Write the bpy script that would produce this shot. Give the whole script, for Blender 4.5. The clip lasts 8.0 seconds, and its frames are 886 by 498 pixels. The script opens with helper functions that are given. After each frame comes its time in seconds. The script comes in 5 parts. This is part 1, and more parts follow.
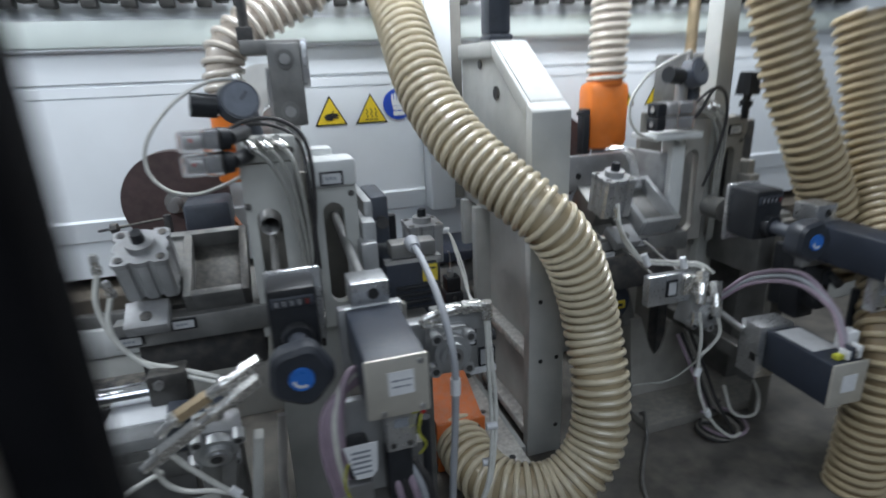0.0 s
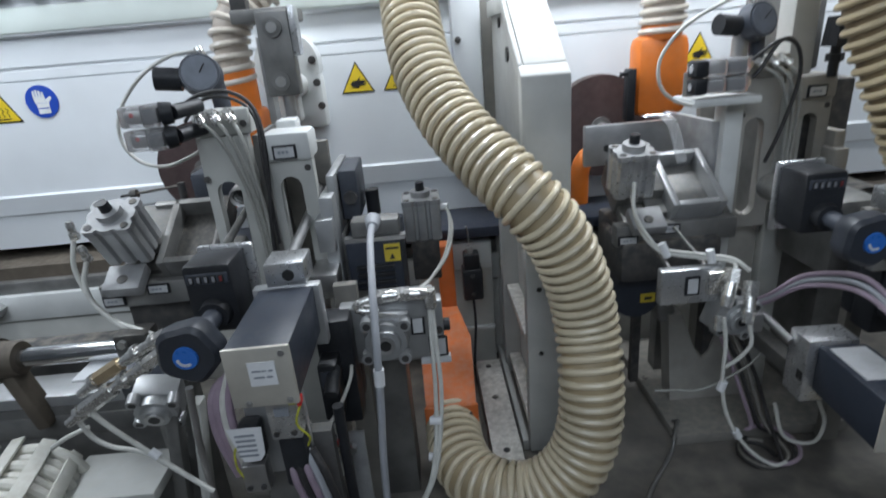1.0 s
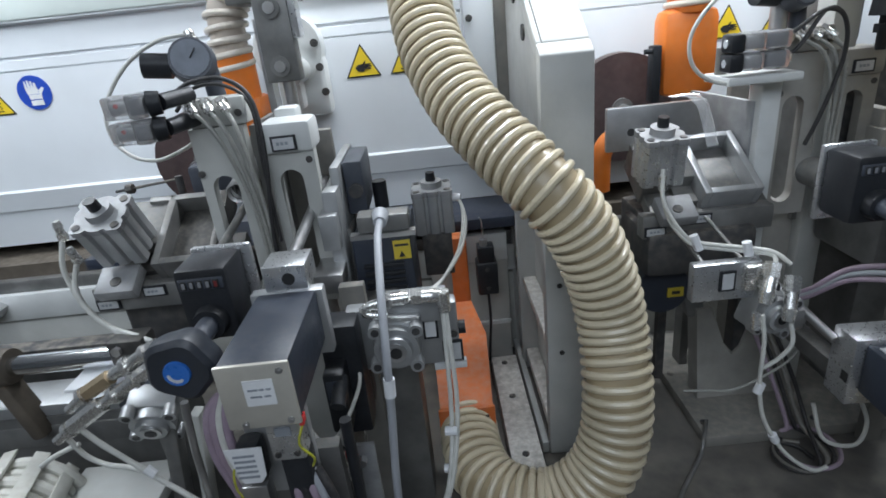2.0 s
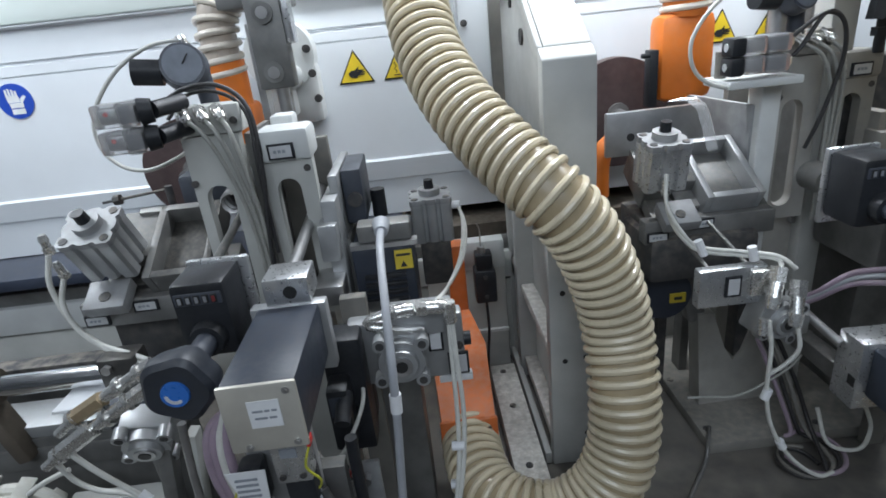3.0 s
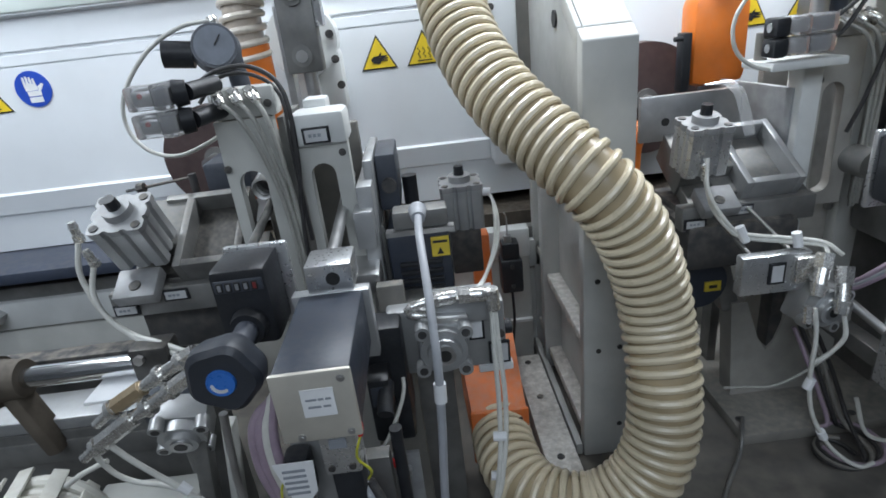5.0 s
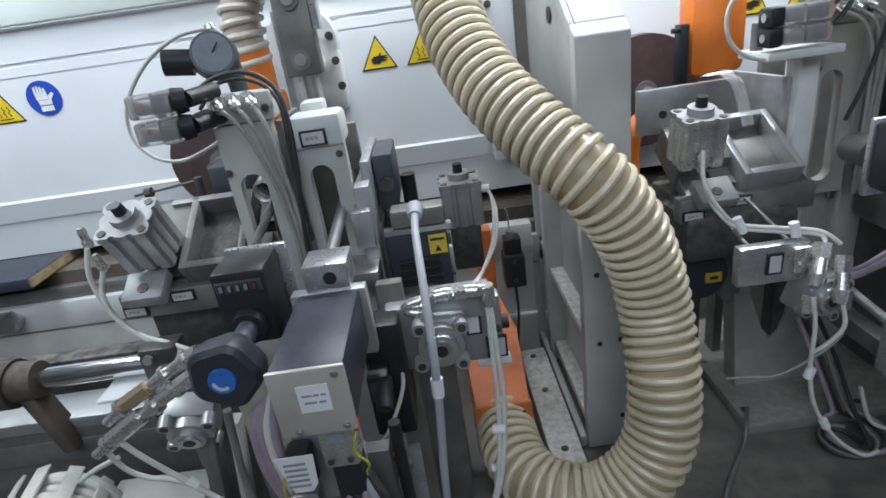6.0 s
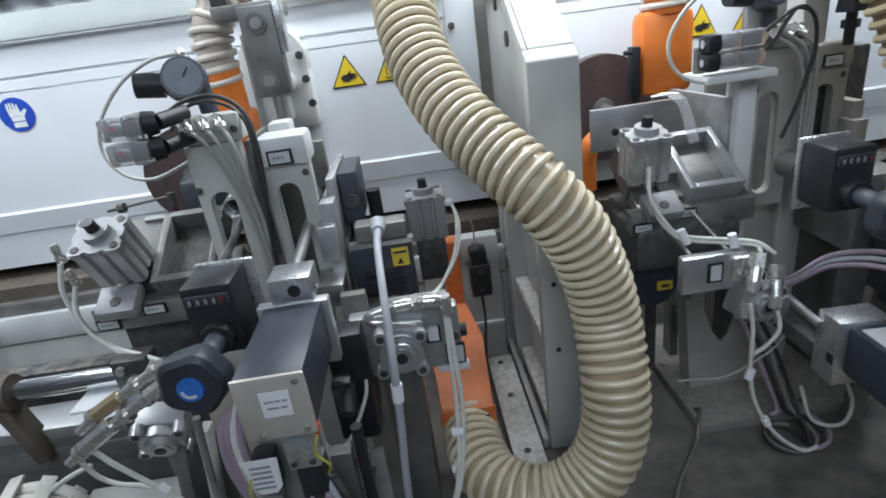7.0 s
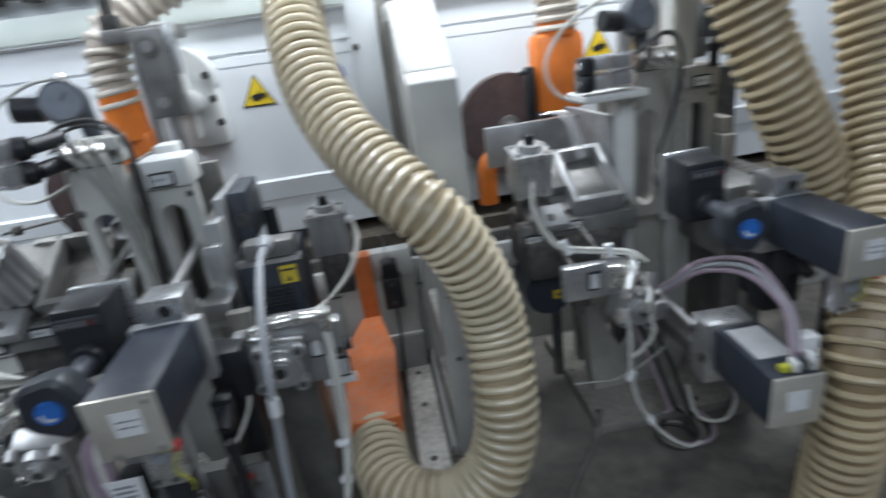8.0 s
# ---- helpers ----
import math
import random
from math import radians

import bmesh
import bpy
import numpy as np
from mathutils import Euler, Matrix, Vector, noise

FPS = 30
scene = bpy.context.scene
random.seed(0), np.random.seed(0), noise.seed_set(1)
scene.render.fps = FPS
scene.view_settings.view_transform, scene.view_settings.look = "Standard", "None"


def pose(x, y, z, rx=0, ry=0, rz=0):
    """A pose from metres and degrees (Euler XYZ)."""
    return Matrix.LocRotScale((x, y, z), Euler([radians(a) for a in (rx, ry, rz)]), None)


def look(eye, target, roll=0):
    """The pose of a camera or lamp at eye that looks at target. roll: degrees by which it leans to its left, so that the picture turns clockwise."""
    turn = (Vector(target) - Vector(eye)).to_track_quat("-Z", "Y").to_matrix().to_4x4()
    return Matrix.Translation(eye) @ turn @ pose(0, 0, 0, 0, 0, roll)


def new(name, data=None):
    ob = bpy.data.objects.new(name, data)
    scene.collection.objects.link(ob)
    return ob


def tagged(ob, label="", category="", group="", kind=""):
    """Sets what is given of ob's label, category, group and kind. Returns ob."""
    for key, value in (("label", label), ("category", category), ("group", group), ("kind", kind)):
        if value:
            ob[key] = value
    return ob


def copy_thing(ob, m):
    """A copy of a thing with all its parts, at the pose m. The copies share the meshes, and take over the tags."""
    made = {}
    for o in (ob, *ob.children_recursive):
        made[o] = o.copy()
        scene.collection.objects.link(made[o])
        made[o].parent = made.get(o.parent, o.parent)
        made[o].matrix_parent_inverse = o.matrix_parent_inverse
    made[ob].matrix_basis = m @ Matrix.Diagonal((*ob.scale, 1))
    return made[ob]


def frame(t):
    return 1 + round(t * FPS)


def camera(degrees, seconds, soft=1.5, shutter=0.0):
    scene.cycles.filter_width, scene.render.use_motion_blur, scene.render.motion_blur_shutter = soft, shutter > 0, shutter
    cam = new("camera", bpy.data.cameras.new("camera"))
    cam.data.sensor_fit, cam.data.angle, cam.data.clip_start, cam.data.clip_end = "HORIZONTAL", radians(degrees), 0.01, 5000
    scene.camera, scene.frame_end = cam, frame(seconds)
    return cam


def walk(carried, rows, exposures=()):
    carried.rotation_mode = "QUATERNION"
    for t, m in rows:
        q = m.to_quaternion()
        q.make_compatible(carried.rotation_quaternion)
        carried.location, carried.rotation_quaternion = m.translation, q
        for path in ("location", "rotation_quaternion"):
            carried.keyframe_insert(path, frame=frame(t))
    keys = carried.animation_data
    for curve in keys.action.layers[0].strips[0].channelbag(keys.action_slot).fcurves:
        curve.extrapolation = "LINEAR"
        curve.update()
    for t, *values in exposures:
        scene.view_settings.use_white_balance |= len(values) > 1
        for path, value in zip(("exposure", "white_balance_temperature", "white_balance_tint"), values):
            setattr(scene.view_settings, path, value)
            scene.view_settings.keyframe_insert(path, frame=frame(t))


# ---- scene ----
cam = camera(77.7, 8.0, 1.7, 0.8)
PATH = [
    (0, (-0.267, 0.087, 1.291), (0.279, 1.906, 0.664), -2.3),
    (0.2, (-0.199, 0.099, 1.285), (0.218, 1.942, 0.63), -4.2),
    (0.5, (-0.112, 0.096, 1.289), (0.062, 1.984, 0.653), -4.2),
    (1, (-0.022, 0.103, 1.284), (0.007, 1.966, 0.555), -4.9),
    (1.5, (-0.02, 0.133, 1.279), (-0.045, 1.975, 0.501), -6.3),
    (3, (-0.043, 0.176, 1.277), (-0.005, 2.025, 0.515), -6.3),
    (3.5, (-0.056, 0.173, 1.274), (0.004, 2.025, 0.521), -6.8),
    (4, (-0.072, 0.183, 1.269), (-0.018, 2.033, 0.513), -6.3),
    (4.5, (-0.089, 0.191, 1.266), (-0.042, 2.037, 0.497), -6.0),
    (6, (-0.066, 0.18, 1.272), (-0.089, 2.016, 0.48), -8.4),
    (6.5, (-0.056, 0.166, 1.276), (-0.069, 2.006, 0.492), -8.7),
    (7, (-0.041, 0.147, 1.289), (0.007, 1.99, 0.513), -8.0),
    (7.5, (-0.029, 0.142, 1.289), (0.036, 1.988, 0.521), -7.5),
    (8, (0.057, 0.114, 1.292), (0.238, 1.956, 0.534), -7.8),
]
walk(cam, [(t, look(eye, target, roll)) for t, eye, target, roll in PATH],
     [(0.0, -0.22), (0.5, -0.18), (1.0, -0.15), (1.7, -0.03), (3.0, 0.04), (7.0, 0.05), (8.0, 0.0)])

# ---- light ----
world = bpy.data.worlds.new("workshop")
scene.world = world
world.use_nodes = True
world.node_tree.nodes["Background"].inputs[0].default_value = (0.55, 0.6, 0.68, 1)
world.node_tree.nodes["Background"].inputs[1].default_value = 0.29
scene.view_settings.exposure = 0.0


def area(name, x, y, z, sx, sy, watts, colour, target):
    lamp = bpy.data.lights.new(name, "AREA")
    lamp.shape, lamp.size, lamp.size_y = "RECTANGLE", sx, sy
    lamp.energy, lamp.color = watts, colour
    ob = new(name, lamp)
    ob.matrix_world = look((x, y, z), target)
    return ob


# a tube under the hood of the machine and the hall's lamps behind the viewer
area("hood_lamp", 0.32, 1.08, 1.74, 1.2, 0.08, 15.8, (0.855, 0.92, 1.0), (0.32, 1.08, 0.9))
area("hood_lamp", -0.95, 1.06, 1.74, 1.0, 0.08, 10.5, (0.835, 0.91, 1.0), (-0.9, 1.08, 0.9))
area("hall_lamp", -0.3, -1.4, 3.1, 3.4, 2.0, 82.0, (0.77, 0.87, 1.0), (-0.2, 0.9, 0.9))


# ---- materials ----
def mat(name, colour, rough=0.5, metal=0.0, vary=0.12, scale=30.0, bump=0.1, dust=0.0, coat=0.0, fine=6.0):
    m = bpy.data.materials.new(name)
    m.use_nodes = True
    nt = m.node_tree
    b = nt.nodes["Principled BSDF"]
    co = nt.nodes.new("ShaderNodeTexCoord")
    geo = nt.nodes.new("ShaderNodeNewGeometry")
    n1 = nt.nodes.new("ShaderNodeTexNoise")
    n1.inputs["Scale"].default_value, n1.inputs["Detail"].default_value = scale, 6
    n2 = nt.nodes.new("ShaderNodeTexNoise")
    n2.inputs["Scale"].default_value, n2.inputs["Detail"].default_value = scale * fine, 4
    for n in (n1, n2):
        nt.links.new(geo.outputs["Position"] if dust < 0 else co.outputs["Object"], n.inputs["Vector"])
    dark = [c * (1 - vary * 1.6) for c in colour]
    light = [min(1, c * (1 + vary)) for c in colour]
    ramp = nt.nodes.new("ShaderNodeValToRGB")
    ramp.color_ramp.elements[0].position, ramp.color_ramp.elements[1].position = 0.3, 0.68
    ramp.color_ramp.elements[0].color, ramp.color_ramp.elements[1].color = (*dark, 1), (*light, 1)
    nt.links.new(n1.outputs["Fac"], ramp.inputs["Fac"])
    mix = nt.nodes.new("ShaderNodeMix")
    mix.data_type = "RGBA"
    nt.links.new(ramp.outputs["Color"], mix.inputs["A"])
    mix.inputs["B"].default_value = (0.42, 0.37, 0.3, 1)
    fac = nt.nodes.new("ShaderNodeMath")
    fac.operation = "MULTIPLY"
    up = nt.nodes.new("ShaderNodeSeparateXYZ")
    nt.links.new(geo.outputs["Normal"], up.inputs["Vector"])
    lift = nt.nodes.new("ShaderNodeMapRange")
    lift.inputs["From Min"].default_value, lift.inputs["From Max"].default_value = -0.2, 1.0
    lift.inputs["To Min"].default_value, lift.inputs["To Max"].default_value = 0.12, 1.0
    nt.links.new(up.outputs["Z"], lift.inputs["Value"])
    spot = nt.nodes.new("ShaderNodeMapRange")
    spot.inputs["From Min"].default_value, spot.inputs["From Max"].default_value = 0.38, 0.7
    spot.inputs["To Max"].default_value = abs(dust) * 1.6
    nt.links.new(n2.outputs["Fac"], spot.inputs["Value"])
    nt.links.new(lift.outputs["Result"], fac.inputs[0])
    nt.links.new(spot.outputs["Result"], fac.inputs[1])
    nt.links.new(fac.outputs["Value"], mix.inputs["Factor"])
    nt.links.new(mix.outputs["Result"], b.inputs["Base Color"])
    r = nt.nodes.new("ShaderNodeMapRange")
    r.inputs["To Min"].default_value, r.inputs["To Max"].default_value = max(0.03, rough - 0.12), min(1, rough + 0.12)
    nt.links.new(n2.outputs["Fac"], r.inputs["Value"])
    nt.links.new(r.outputs["Result"], b.inputs["Roughness"])
    b.inputs["Metallic"].default_value = metal
    b.inputs["Coat Weight"].default_value = coat
    if bump:
        bp = nt.nodes.new("ShaderNodeBump")
        bp.inputs["Strength"].default_value, bp.inputs["Distance"].default_value = bump, 0.001
        nt.links.new(n2.outputs["Fac"], bp.inputs["Height"])
        nt.links.new(bp.outputs["Normal"], b.inputs["Normal"])
    return m


WHITE = mat("white_paint", (0.72, 0.75, 0.77), 0.38, 0, 0.05, 4, 0.06, 0.06)
WHITE2 = mat("rim_paint", (0.66, 0.72, 0.68), 0.4, 0, 0.06, 5, 0.06, 0.1)
CAST = mat("cast_paint", (0.45, 0.455, 0.43), 0.5, 0, 0.1, 12, 0.35, 0.1)
CASTL = mat("cast_paint_light", (0.6, 0.615, 0.605), 0.45, 0, 0.08, 14, 0.3, 0.08)
COLM = mat("hammered_grey_paint", (0.45, 0.455, 0.435), 0.5, 0, 0.1, 12, 0.7, 0.1)
STEEL = mat("bare_steel", (0.5, 0.5, 0.5), 0.34, 0.9, 0.12, 30, 0.15, 0.05)
STEELD = mat("dusty_steel", (0.2, 0.2, 0.195), 0.5, 0.5, 0.18, 25, 0.2, 0.16)
ALU = mat("aluminium", (0.62, 0.63, 0.64), 0.3, 0.85, 0.08, 40, 0.12, 0.04)
ALUM = mat("matt_aluminium", (0.42, 0.43, 0.435), 0.42, 0.6, 0.1, 25, 0.15, 0.08)
CHROME = mat("chrome", (0.78, 0.79, 0.8), 0.12, 1.0, 0.04, 40, 0.02, 0.03)
NICKEL = mat("nickel", (0.82, 0.81, 0.78), 0.25, 0.88, 0.08, 60, 0.05, 0.02)
BRASS = mat("brass", (0.66, 0.52, 0.34), 0.32, 0.8, 0.1, 60, 0.05, 0.05)
BLACK = mat("black_plastic", (0.02, 0.022, 0.026), 0.4, 0, 0.15, 40, 0.1, 0.03)
NAVY = mat("dark_blue_grey_paint", (0.022, 0.029, 0.044), 0.42, 0.0, 0.06, 25, 0.06, 0.03)
GREYB = mat("blue_grey_plastic", (0.05, 0.058, 0.075), 0.42, 0, 0.1, 40, 0.1, 0.05)
RUBBER = mat("black_rubber", (0.02, 0.02, 0.022), 0.5, 0, 0.15, 60, 0.1, 0.08)
BLUE = mat("blue_plastic", (0.03, 0.16, 0.55), 0.3, 0, 0.08, 40, 0.05)
SIGNBLUE = mat("sign_blue", (0.02, 0.07, 0.42), 0.4, 0, 0.05, 30, 0)
YELLOW = mat("sign_yellow", (0.78, 0.56, 0.03), 0.45, 0, 0.05, 30, 0)
PRINT = mat("black_print", (0.02, 0.02, 0.02), 0.5, 0, 0.1, 30, 0)
PAPER = mat("white_label", (0.72, 0.73, 0.74), 0.5, 0, 0.04, 60, 0.02)
GREYPRINT = mat("grey_print", (0.25, 0.27, 0.3), 0.6, 0, 0.08, 60, 0)
ORANGE = mat("orange_paint", (0.78, 0.2, 0.025), 0.4, 0, 0.1, 18, 0.1, 0.1)
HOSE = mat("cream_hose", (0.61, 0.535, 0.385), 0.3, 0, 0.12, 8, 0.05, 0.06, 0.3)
# Darker than the ribs: thin see-through wall plus the shade in the gaps.
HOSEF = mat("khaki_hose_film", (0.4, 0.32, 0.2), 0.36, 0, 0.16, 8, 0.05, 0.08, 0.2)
# Brown dust, darkened further because these hoses hang away from the lamp.
HOSED = mat("dusty_dim_tan_hose", (0.47, 0.385, 0.245), 0.34, 0, 0.2, 7, 0.08, 0.12, 0.2)
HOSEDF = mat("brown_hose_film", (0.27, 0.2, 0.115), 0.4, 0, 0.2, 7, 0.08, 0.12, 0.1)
HOSEWF = mat("pale_hose_film", (0.5, 0.43, 0.36), 0.3, 0, 0.08, 12, 0.04, 0.02, 0.3)
FRONTM = mat("brushed_front", (0.6, 0.575, 0.51), 0.36, 0.4, 0.1, 22, 0.08, 0.06)
HOSEW = mat("pale_clear_hose", (0.66, 0.6, 0.52), 0.3, 0, 0.06, 12, 0.04, 0.02, 0.3)
TUBE = mat("white_air_tube", (0.6, 0.6, 0.56), 0.4, 0, 0.08, 60, 0.03, 0.15)
CABLE = mat("grey_cable", (0.34, 0.355, 0.38), 0.45, 0, 0.06, 50, 0.03, 0.06)
TUBEC = mat("clear_air_tube", (0.3, 0.3, 0.275), 0.3, 0, 0.1, 60, 0.03, 0.1)
KNOBM = mat("dark_knob", (0.03, 0.035, 0.045), 0.38, 0, 0.1, 40, 0.06, 0.03)
SPECK = mat("speckled_worn_paint", (0.56, 0.55, 0.52), 0.6, 0, 0.22, 90, 0.4, 0.35, 0, 3)
ALUR = mat("rough_aluminium", (0.36, 0.365, 0.37), 0.62, 0.5, 0.14, 40, 0.15, 0.1)
DUCT = mat("dusty_orange_paint", (0.62, 0.15, 0.03), 0.5, 0, 0.16, 14, 0.12, 0.16)
POSTM = mat("matt_black_post", (0.006, 0.006, 0.007), 0.85, 0, 0.2, 20, 0.1)
POSTM.node_tree.nodes["Principled BSDF"].inputs["Specular IOR Level"].default_value = 0.06
BLACK.node_tree.nodes["Principled BSDF"].inputs["Specular IOR Level"].default_value = 0.3
TRAYD = mat("near_black_steel", (0.075, 0.073, 0.07), 0.45, 0.5, 0.2, 25, 0.2, 0.1)
PLATE = mat("pale_label_plate", (0.5, 0.51, 0.52), 0.5, 0, 0.06, 60, 0.02, 0.1)
DIGIT = mat("pale_digit", (0.25, 0.255, 0.27), 0.5, 0, 0.1, 60, 0)
DIM_RED = mat("dull_red_digit", (0.2, 0.03, 0.03), 0.5, 0, 0.1, 60, 0)
STICKER = mat("yellow_sticker", (0.6, 0.46, 0.04), 0.45, 0, 0.08, 40, 0.05, 0.1)
PURPLE = mat("violet_cable", (0.3, 0.23, 0.29), 0.5, 0, 0.1, 50, 0.03, 0.2)
GREENY = mat("earth_wire", (0.5, 0.5, 0.05), 0.45, 0, 0.2, 120, 0.02)
RED = mat("red_plastic", (0.6, 0.03, 0.03), 0.4, 0, 0.1, 60, 0.02)
DISC = mat("brown_disc", (0.055, 0.034, 0.034), 0.62, 0, 0.2, 14, 0.3, 0.1)
BED = mat("dusty_bed", (0.122, 0.114, 0.102), 0.62, 0, 0.45, 5, 0.08, 0.12, 0, 5)
# Dark tone for dusty parts, and for shade in slots, slit and dim corner.
CASTD = mat("dusty_shaded_cast", (0.19, 0.182, 0.165), 0.6, 0, 0.16, 14, 0.3, 0.2)
TOWD = mat("dusty_beige_cast", (0.31, 0.3, 0.275), 0.6, 0, 0.18, 14, 0.3, 0.25)
DARK = mat("dark_steel", (0.05, 0.05, 0.052), 0.6, 0.2, 0.25, 12, 0.3, 0.3)
RAILB = mat("brown_track", (0.095, 0.078, 0.06), 0.7, 0, 0.3, 12, 0.3, 0.15)
LAMIN = mat("navy_laminate", (0.035, 0.045, 0.07), 0.4, 0, 0.1, 20, 0.05, 0.08)
CHIP = mat("particle_core", (0.45, 0.34, 0.19), 0.8, 0, 0.25, 60, 0.3)
WALLM = mat("hall_wall", (0.72, 0.74, 0.76), 0.8, 0, 0.06, 2, 0.05)
IVORY = mat("ivory_plastic", (0.62, 0.61, 0.55), 0.5, 0, 0.1, 20, 0.1, 0.2)
BEIGE = mat("beige_edge", (0.5, 0.46, 0.4), 0.5, 0, 0.06, 8, 0.05)


def glass_like(name, colour, alpha):
    m = bpy.data.materials.new(name)
    m.use_nodes = True
    b = m.node_tree.nodes["Principled BSDF"]
    b.inputs["Base Color"].default_value = (*colour, 1)
    b.inputs["Roughness"].default_value = 0.12
    b.inputs["Transmission Weight"].default_value = alpha
    b.inputs["IOR"].default_value = 1.3
    return m


CLEAR = glass_like("clear_plastic", (0.8, 0.8, 0.8), 0.75)


# ---- mesh tools ----
def box(bm, x0, y0, z0, x1, y1, z1, bevel=0.0, m=None):
    c = Vector(((x0 + x1) / 2, (y0 + y1) / 2, (z0 + z1) / 2))
    mm = Matrix.Translation(c) @ Matrix.Diagonal((abs(x1 - x0), abs(y1 - y0), abs(z1 - z0), 1))
    if m is not None:
        mm = m @ mm
    r = bmesh.ops.create_cube(bm, size=1, matrix=mm)
    if bevel:
        edges = list({e for v in r["verts"] for e in v.link_edges})
        bmesh.ops.bevel(bm, geom=edges, offset=bevel, segments=2, affect="EDGES", profile=0.5)
    return bm


def rod(bm, a, b, r, r2=None, n=20, caps=True):
    a, b = Vector(a), Vector(b)
    d = b - a
    mm = Matrix.Translation((a + b) / 2) @ d.to_track_quat("Z", "Y").to_matrix().to_4x4()
    bmesh.ops.create_cone(bm, cap_ends=caps, cap_tris=False, segments=n, radius1=r, radius2=r if r2 is None else r2, depth=d.length, matrix=mm)
    return bm


def smooth(me, angle=35):
    for p in me.polygons:
        p.use_smooth = True
    me.set_sharp_from_angle(angle=radians(angle))


def part(name, bm, material, parent=None, label=""):
    me = bpy.data.meshes.new(name)
    if isinstance(bm, bmesh.types.BMesh):
        bm.to_mesh(me)
        bm.free()
    else:
        me.from_pydata(bm[0], [], bm[1])
        me.update()
    smooth(me)
    me.materials.append(material)
    ob = new(name, me)
    if parent is not None:
        ob.parent = parent
    return tagged(ob, label)


def B():
    return bmesh.new()


def thing(name, label, category, group=""):
    return tagged(new(name), label, category, group)


def one(name, bm, material, label, category, group="", kind=""):
    return tagged(part(name, bm, material), label, category, group, kind)


def curve_points(ctrl, step=0.004):
    """Even points along a smooth curve through the control points."""
    c = [Vector(p) for p in ctrl]
    c = [c[0] * 2 - c[1]] + c + [c[-1] * 2 - c[-2]]
    pts = []
    for i in range(1, len(c) - 2):
        for k in range(40):
            t = k / 40
            p0, p1, p2, p3 = c[i - 1:i + 3]
            pts.append(0.5 * ((2 * p1) + (p2 - p0) * t + (2 * p0 - 5 * p1 + 4 * p2 - p3) * t * t + (3 * p1 - p0 - 3 * p2 + p3) * t ** 3))
    pts.append(c[-2])
    out, acc = [pts[0]], 0.0
    for a, b in zip(pts[:-1], pts[1:]):
        d = (b - a).length
        while acc + d >= step and d > 0:
            a = a + (b - a) * ((step - acc) / d)
            out.append(a.copy())
            d, acc = (b - a).length, 0.0
        acc += d
    return out


def sweep(ctrl, radius, n=12, step=0.006, pitch=0.0, depth=0.0):
    """A round tube along a curve; with a pitch, a helical rib of that depth."""
    pts = curve_points(ctrl, step)
    t = (pts[1] - pts[0]).normalized()
    u = t.orthogonal().normalized()
    verts, faces = [], []
    for i, p in enumerate(pts):
        t2 = (pts[min(i + 1, len(pts) - 1)] - pts[max(i - 1, 0)]).normalized()
        u = (t.rotation_difference(t2) @ u).normalized()
        t = t2
        w = t.cross(u)
        for k in range(n):
            a = 2 * math.pi * k / n
            r = radius
            if pitch:
                f = (i * step / pitch - k / n) % 1.0
                r = radius + depth * (max(0.0, math.cos((f - 0.5) * 2 * math.pi) + 0.35) / 1.35) ** 0.8
            verts.append(p + (u * math.cos(a) + w * math.sin(a)) * r)
    for i in range(len(pts) - 1):
        for k in range(n):
            q = (k + 1) % n
            faces.append((i * n + k, i * n + q, (i + 1) * n + q, (i + 1) * n + k))
    if not pitch:
        faces += [tuple(range(n))[::-1], tuple(range((len(pts) - 1) * n, len(pts) * n))]
    return [tuple(v) for v in verts], faces


def tube(name, ctrl, r, material, label, category="tube", group=""):
    return one(name, sweep(ctrl, r), material, label, category, group)


def bolt(parent, p, axis, r=0.004, h=0.003, material=None, name="bolt"):
    bm = B()
    p, axis = Vector(p), Vector(axis)
    rod(bm, p, p + axis * h, r, n=12)
    rod(bm, p + axis * h * 0.9, p + axis * (h + 0.0006), r * 0.5, n=6)
    return part(name, bm, material or DARK, parent)


def prism(pts, d, m=None):
    """Extrudes the outline of (a, b) points by d along the third axis: a -> x, b -> z, depth -> y."""
    bm = B()
    lo = [bm.verts.new((a, 0, b)) for a, b in pts]
    hi = [bm.verts.new((a, d, b)) for a, b in pts]
    bm.faces.new(lo)
    bm.faces.new(hi[::-1])
    n = len(pts)
    for i in range(n):
        bm.faces.new((lo[i], hi[i], hi[(i + 1) % n], lo[(i + 1) % n]))
    bmesh.ops.recalc_face_normals(bm, faces=bm.faces)
    if m is not None:
        bm.transform(m)
    return bm


